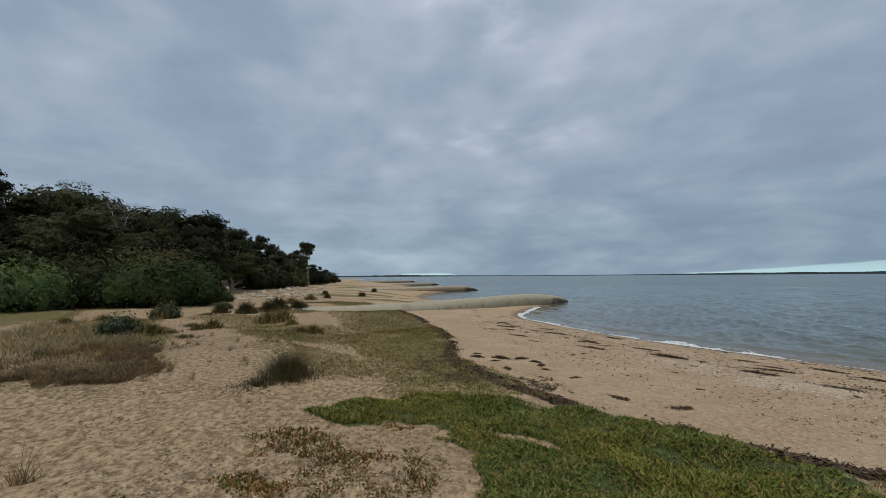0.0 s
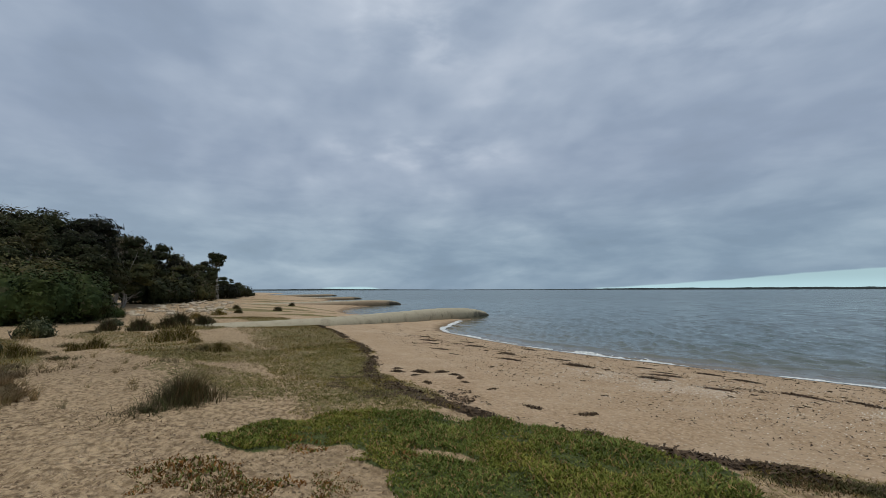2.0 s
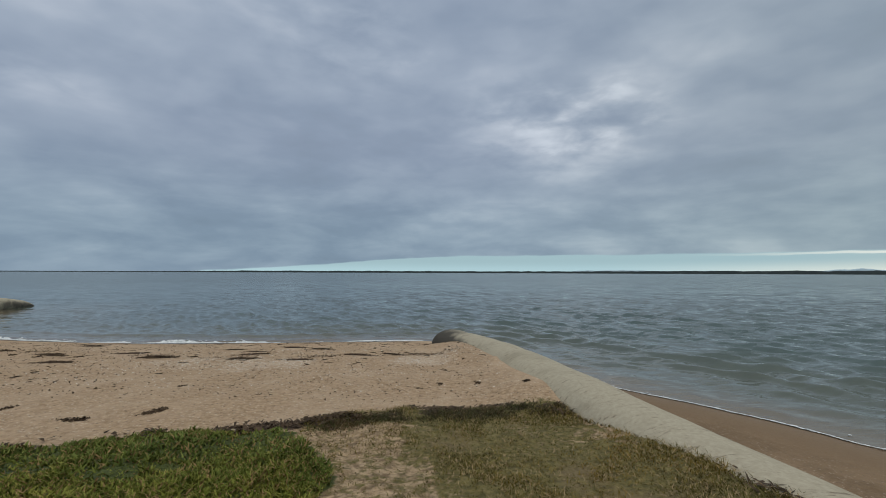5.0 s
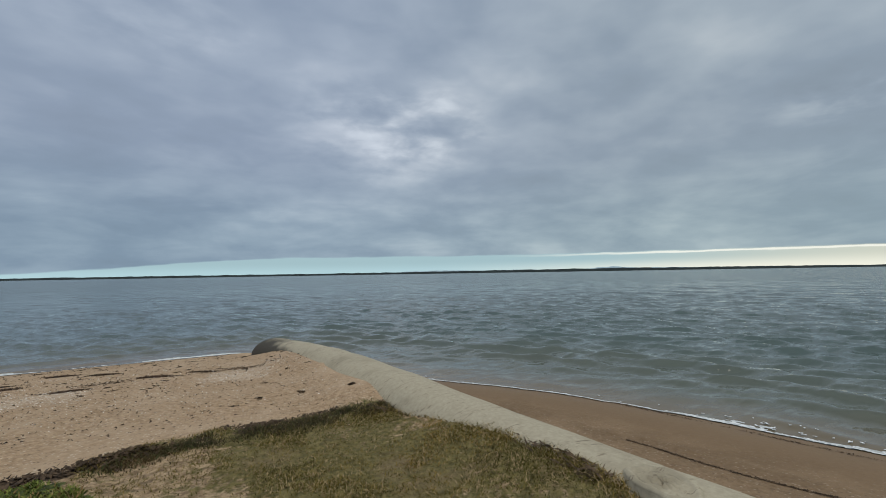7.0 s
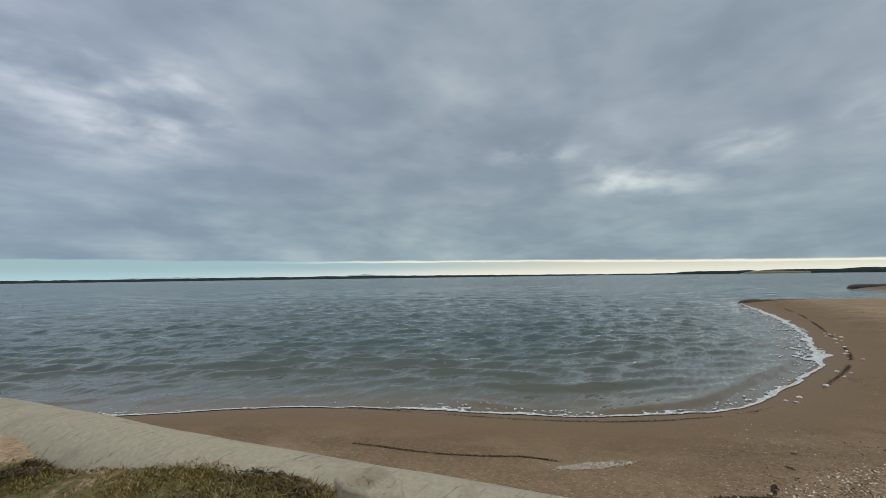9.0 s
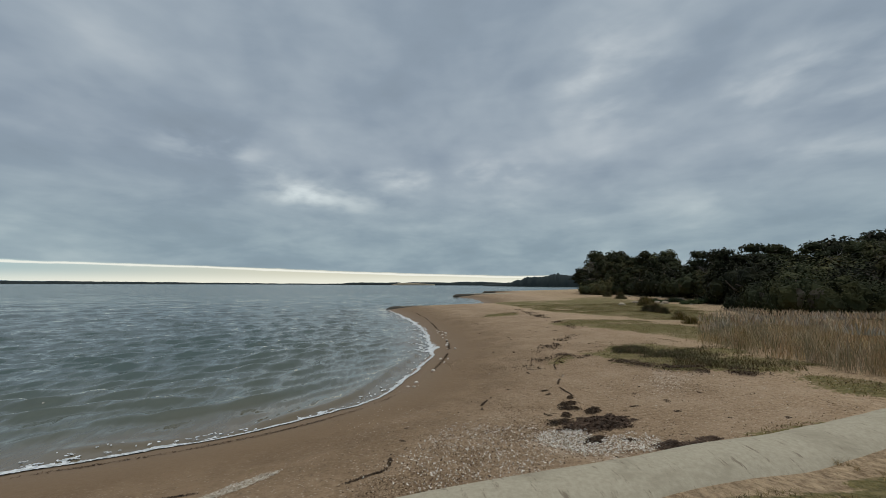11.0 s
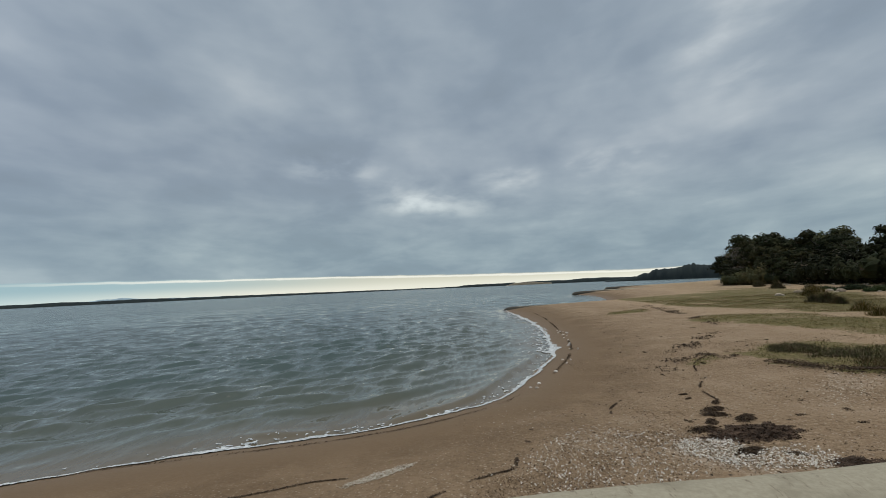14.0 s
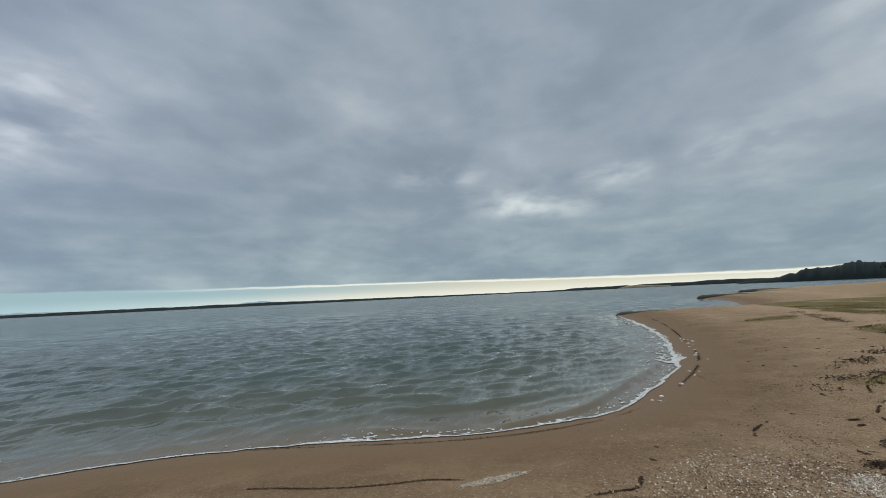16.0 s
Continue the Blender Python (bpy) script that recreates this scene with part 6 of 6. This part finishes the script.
for x, y, s, a in ((-7.5, 5.10, 0.6, 20), (-7.8, 5.3, 0.4, 40), (-7.15, 5.45, 0.75, 15), (-6.9, 5.78, 0.6, 70), (-6.5, 5.82, 0.5, 10), (-6.15, 5.65, 0.5, 120), (-6.95, 5.15, 0.4, 70), (-5.8, 5.45, 0.35, 10), (-6.09, 9.34, 0.9, 10), (-7.5, 8.65, 0.8, 8), (-4.0, 9.1, 0.9, 5), (-2.84, 10.9, 0.8, 175), (-9.6, 12.0, 0.9, 5), (-7.15, 10.2, 0.8, 8), (-8.8, 9.9, 0.8, 10), (-10.6, 10.4, 1.0, 12), (-3.7, 11.5, 0.8, 175), (-4.3, 10.5, 0.6, 0), (-13.1, 10.2, 1.0, 15), (-11.8, 9.4, 0.7, 15), (-14.6, 11.2, 0.9, 20), (-5.2, 11.2, 0.7, 5), (-12.3, 11.6, 0.8, 15), (-10.1, 8.4, 0.7, 20), (-9.0, 8.0, 0.5, 10), (-6.0, 9.45, 1.0, 8), (-2.75, 8.95, 0.7, 0), (-1.7, 9.6, 0.8, 170), (-4.1, 9.9, 0.8, 15), (-1.0, 9.9, 0.7, 165), (-8.4, 9.6, 0.7, 10)):
    weed(HEAPS[1 if y < 7.5 else 2 + 2 * (int(x * 10) % 2)], "kelp_wad", "long dark seaweed wad lying on the beach", x, y, s, a)
LABEL = "small dark seaweed clump on beach sand"
for x, y, s in ((-3.95, 5.08, 1.0), (-3.3, 5.37, 1.0), (-4.7, 4.55, 0.8), (-5.05, 5.4, 0.7), (-5.3, 9.6, 0.9), (-7.7, 8.8, 0.8), (-9.4, 9.7, 0.9), (-6.2, 4.85, 0.9), (1.35, 6.35, 0.7), (-0.2, 9.9, 0.8), (0.6, 8.9, 0.7)):
    weed(CLUMPS[int(abs(x * 7)) % 4], "seaweed_clump", LABEL, x, y, s, x * 91 % 360)
for k in range(230):
    x = sow.uniform(-20, 1.0)
    y = sow.uniform(6.2, 13.5) + max(0, -x - 10) * 0.35
    if y < 6.0 + max(0.0, -x - 6) * 0.35:
        continue
    weed(CLUMPS[k % 4], "seaweed_clump", LABEL, x, y, sow.uniform(0.22, 0.85), sow.uniform(0, 360), 0.7)
for k in range(120):
    x = sow.uniform(5.5, 32)
    y = -3.2 - 0.16 * x - sow.uniform(-1.5, 1.5) * (1 + x / 15)
    if shore_distance(np.array([x]), np.array([y]))[0] < 1.6:
        continue
    weed(CLUMPS[k % 4], "seaweed_clump", LABEL, x, y, sow.uniform(0.2, 0.75), sow.uniform(0, 360), 0.7)


def stone_mesh(seed, mat):
    rng = np.random.RandomState(seed)
    bm = bmesh.new()
    bmesh.ops.create_icosphere(bm, subdivisions=2, radius=1.0)
    k = rng.normal(size=(3, 5))
    for v in bm.verts:
        q = np.array(v.co)
        v.co *= 1 + 0.11 * float(np.sin(q @ k * 2).sum())
        v.co.z = max(v.co.z * 0.62, -0.35)
    me = bpy.data.meshes.new("stone")
    bm.to_mesh(me)
    bm.free()
    for p in me.polygons:
        p.use_smooth = True
    me.materials.append(mat)
    return me


STONES = [stone_mesh(700 + k, STONE) for k in range(4)]
WHITES = [stone_mesh(710 + k, WHITE_STONE) for k in range(3)]


def stone(me, label, x, y, size, group):
    ob = new("stone", me)
    ob.matrix_world = Matrix.Translation((x, y, z_at(x, y) + size * 0.15)) @ Matrix.Rotation(sow.uniform(0, 6.28), 4, "Z") @ Matrix.Diagonal((size * sow.uniform(0.8, 1.4), size, size, 1))
    return tagged(ob, label, "stone", group)


for x, y, s in ((-1.28, 5.05, 0.045), (-2.0, 4.72, 0.03), (-1.0, 5.2, 0.025)):
    stone(STONES[0], "small pale stone at the turf edge", x, y, s, "stones by the turf")
for k in range(22):
    t = sow.uniform(0, 1) ** 0.7
    x = 9.2 + 14 * t
    y = float(np.interp(x, HIGH_WATER[:, 0], HIGH_WATER[:, 1])) + sow.uniform(-0.25, 0.15)
    stone(WHITES[k % 3], "bleached white lump on the tide line", x, y, sow.uniform(0.025, 0.06), "white lumps on the tide line")
for k in range(190):
    x, y = sow.uniform(-66, -32), 0.0
    y = -x * 0.24 - 3.5 + sow.uniform(-3.5, 3.5)
    stone(STONES[k % 4], "pale rock on the eroded sand bank", x, y, 0.08 + 0.26 * sow.random() ** 2, "rocks on the sand bank")
for k in range(40):
    x = sow.uniform(30, 70)
    y = -x * 0.62 - 3 + sow.uniform(-4, 4)
    stone(STONES[k % 4], "pale rock on the sandy bank", x, y, sow.uniform(0.1, 0.3), "rocks on the sand bank")


# ---------------------------------------------------------------- foam at the water's edge
def foam_strip(name, line, reach, seed, cut, label, out=0.5, cell=0.045, thick=0.012, wash=0.05):
    """Broken foam in ragged cells along the water's edge; reach is how wide it lies."""
    rng = np.random.RandomState(seed)
    run = np.concatenate([[0], np.cumsum(np.linalg.norm(np.diff(line, axis=0), axis=1))])
    ns = int(run[-1] / cell)
    nd = int(reach / cell)
    s = (np.arange(ns)[:, None] + rng.uniform(-0.3, 0.3, (ns, nd))) * cell
    d = (np.arange(nd)[None, :] + rng.uniform(-0.3, 0.3, (ns, nd))) * cell
    tang = np.gradient(line, axis=0)
    tang /= np.linalg.norm(tang, axis=1)[:, None]
    px, py = np.interp(s, run, line[:, 0]), np.interp(s, run, line[:, 1])
    sx, sy = np.interp(s, run, -tang[:, 1]), np.interp(s, run, tang[:, 0])
    wander = (fractal(s * 0.9, s * 0.0 + 1.0, 1.0, 4, seed) - 0.5) * 0.5
    off = d + wander - out
    x, y = (px + sx * off), (py + sy * off)
    lace = np.abs(fractal(s * 1.9 + d * 1.5, d * 7.5 - s * 0.5, 1.0, 3, seed + 5) - 0.5)
    patch = step(0.30, 0.56, fractal(s * 0.45, s * 0.0 + 5.0, 1.0, 3, seed + 7))
    swash = np.exp(-(d / (wash * (0.4 + 1.2 * fractal(s, s * 0 + 3.0, 0.8, 3, seed + 6)))) ** 2)
    keep = (lace < 0.042 * cut * patch * step(reach * (0.3 + 0.7 * patch), 0.0, d)) | (swash * (0.4 + 0.9 * fractal(x, y, 4.0, 3, seed + 8)) > 0.2)
    sea = np.maximum(-shore_distance(x.ravel(), y.ravel()), 0)
    top = surface(x.ravel(), y.ravel(), sea, np.hypot(x.ravel() - 1.0, y.ravel()))[2].reshape(x.shape)
    z = np.maximum(profile(-off), top) + 0.010 + thick * rng.uniform(0.2, 1.0, x.shape)
    v = np.stack([x.ravel(), y.ravel(), z.ravel()], 1)
    f = grid_faces(ns, nd)
    f = f[keep.ravel()[f].sum(1) >= 3]
    used = np.unique(f)
    back = np.zeros(len(v), int)
    back[used] = np.arange(len(used))
    return tagged(new(name, mesh_from(name, v[used], back[f], FOAM)), label, "foam", kind="stuff")


def piece(line, a, b):
    """The stretch of a line between two of its x values."""
    keep = (line[:, 0] >= a) & (line[:, 0] <= b)
    return line[keep]


west = piece(smooth_line(SHORE_W, 14), -25.5, -0.4)
west = west[west[:, 1] < 26]
foam_strip("sea_foam", west, 0.9, 1, 1.3, "thin broken line of white foam at the water's edge", 0.15, 0.04, wash=0.30)
east = smooth_line(SHORE_E, 14)
east = east[(east[:, 0] > 1.6) & (east[:, 0] < 43.5) & (east[:, 1] > -2.6)]
foam_strip("sea_foam", east, 0.9, 2, 0.85, "lacy white foam along the curving wet beach", 0.1, 0.024, wash=0.10)
bay = smooth_line([(16.5, -1.9), (18.3, -2.2), (22, -2.4), (27.5, -2.25), (34, -1.7), (40, -1.1), (43.5, -0.9)], 14)
foam_strip("sea_foam", bay, 2.0, 3, 1.9, "broad lacy foam washing over the spit's edge", 0.1, 0.04, wash=0.22)
x, y = scatter(30000, (4.6, 6.2, 0.6, 2.4), lambda x, y: blob(x, y, 5.42, 1.42, 0.52, 0.10, -46, 0.5, 4.0), 99)
flakes(x, y, 0.016, DRY_FOAM, "dried_foam", 100, "pale patch of dried foam on the sand", "foam", 0.4, 0.01, 1.3)

x, y = band(smooth_line([(1.95, 5.0), (1.70, 5.25), (1.04, 5.32), (0.32, 5.18), (-0.4, 5.18), (-1.2, 4.8)], 5), 9000, 0.10, 175, 0.40, 2.5)
blades("sedge_fringe", x, y, 0.05, 0.008, 1.3, BLADE_DARK, 176, "dark sedge and weed where turf meets sand", "grass")
# dry strands that creep from the turf over the sand tube
x, y = band(smooth_line([(1.45, 5.35), (1.78, 5.0), (2.08, 4.5), (2.32, 3.8), (2.42, 3.1), (2.48, 2.6)], 5), 900, 0.06, 171, 0.46, 3.0)
flakes(x, y, 0.022, WRACK, "dry_strands", 172, "dark dry strands creeping over the tube's edge", "grass", 0.25, 0.03, 6.0)
x, y = band(smooth_line([(1.5, 5.3), (1.8, 5.0), (2.1, 4.5), (2.32, 3.8), (2.40, 3.1), (2.48, 2.4)], 5), 2600, 0.07, 173, 0.40, 3.0)
blades("olive_turf", x, y, 0.06, 0.007, 1.6, BLADE_OLIVE, 174, "olive turf fringe against the sand tube", "grass")
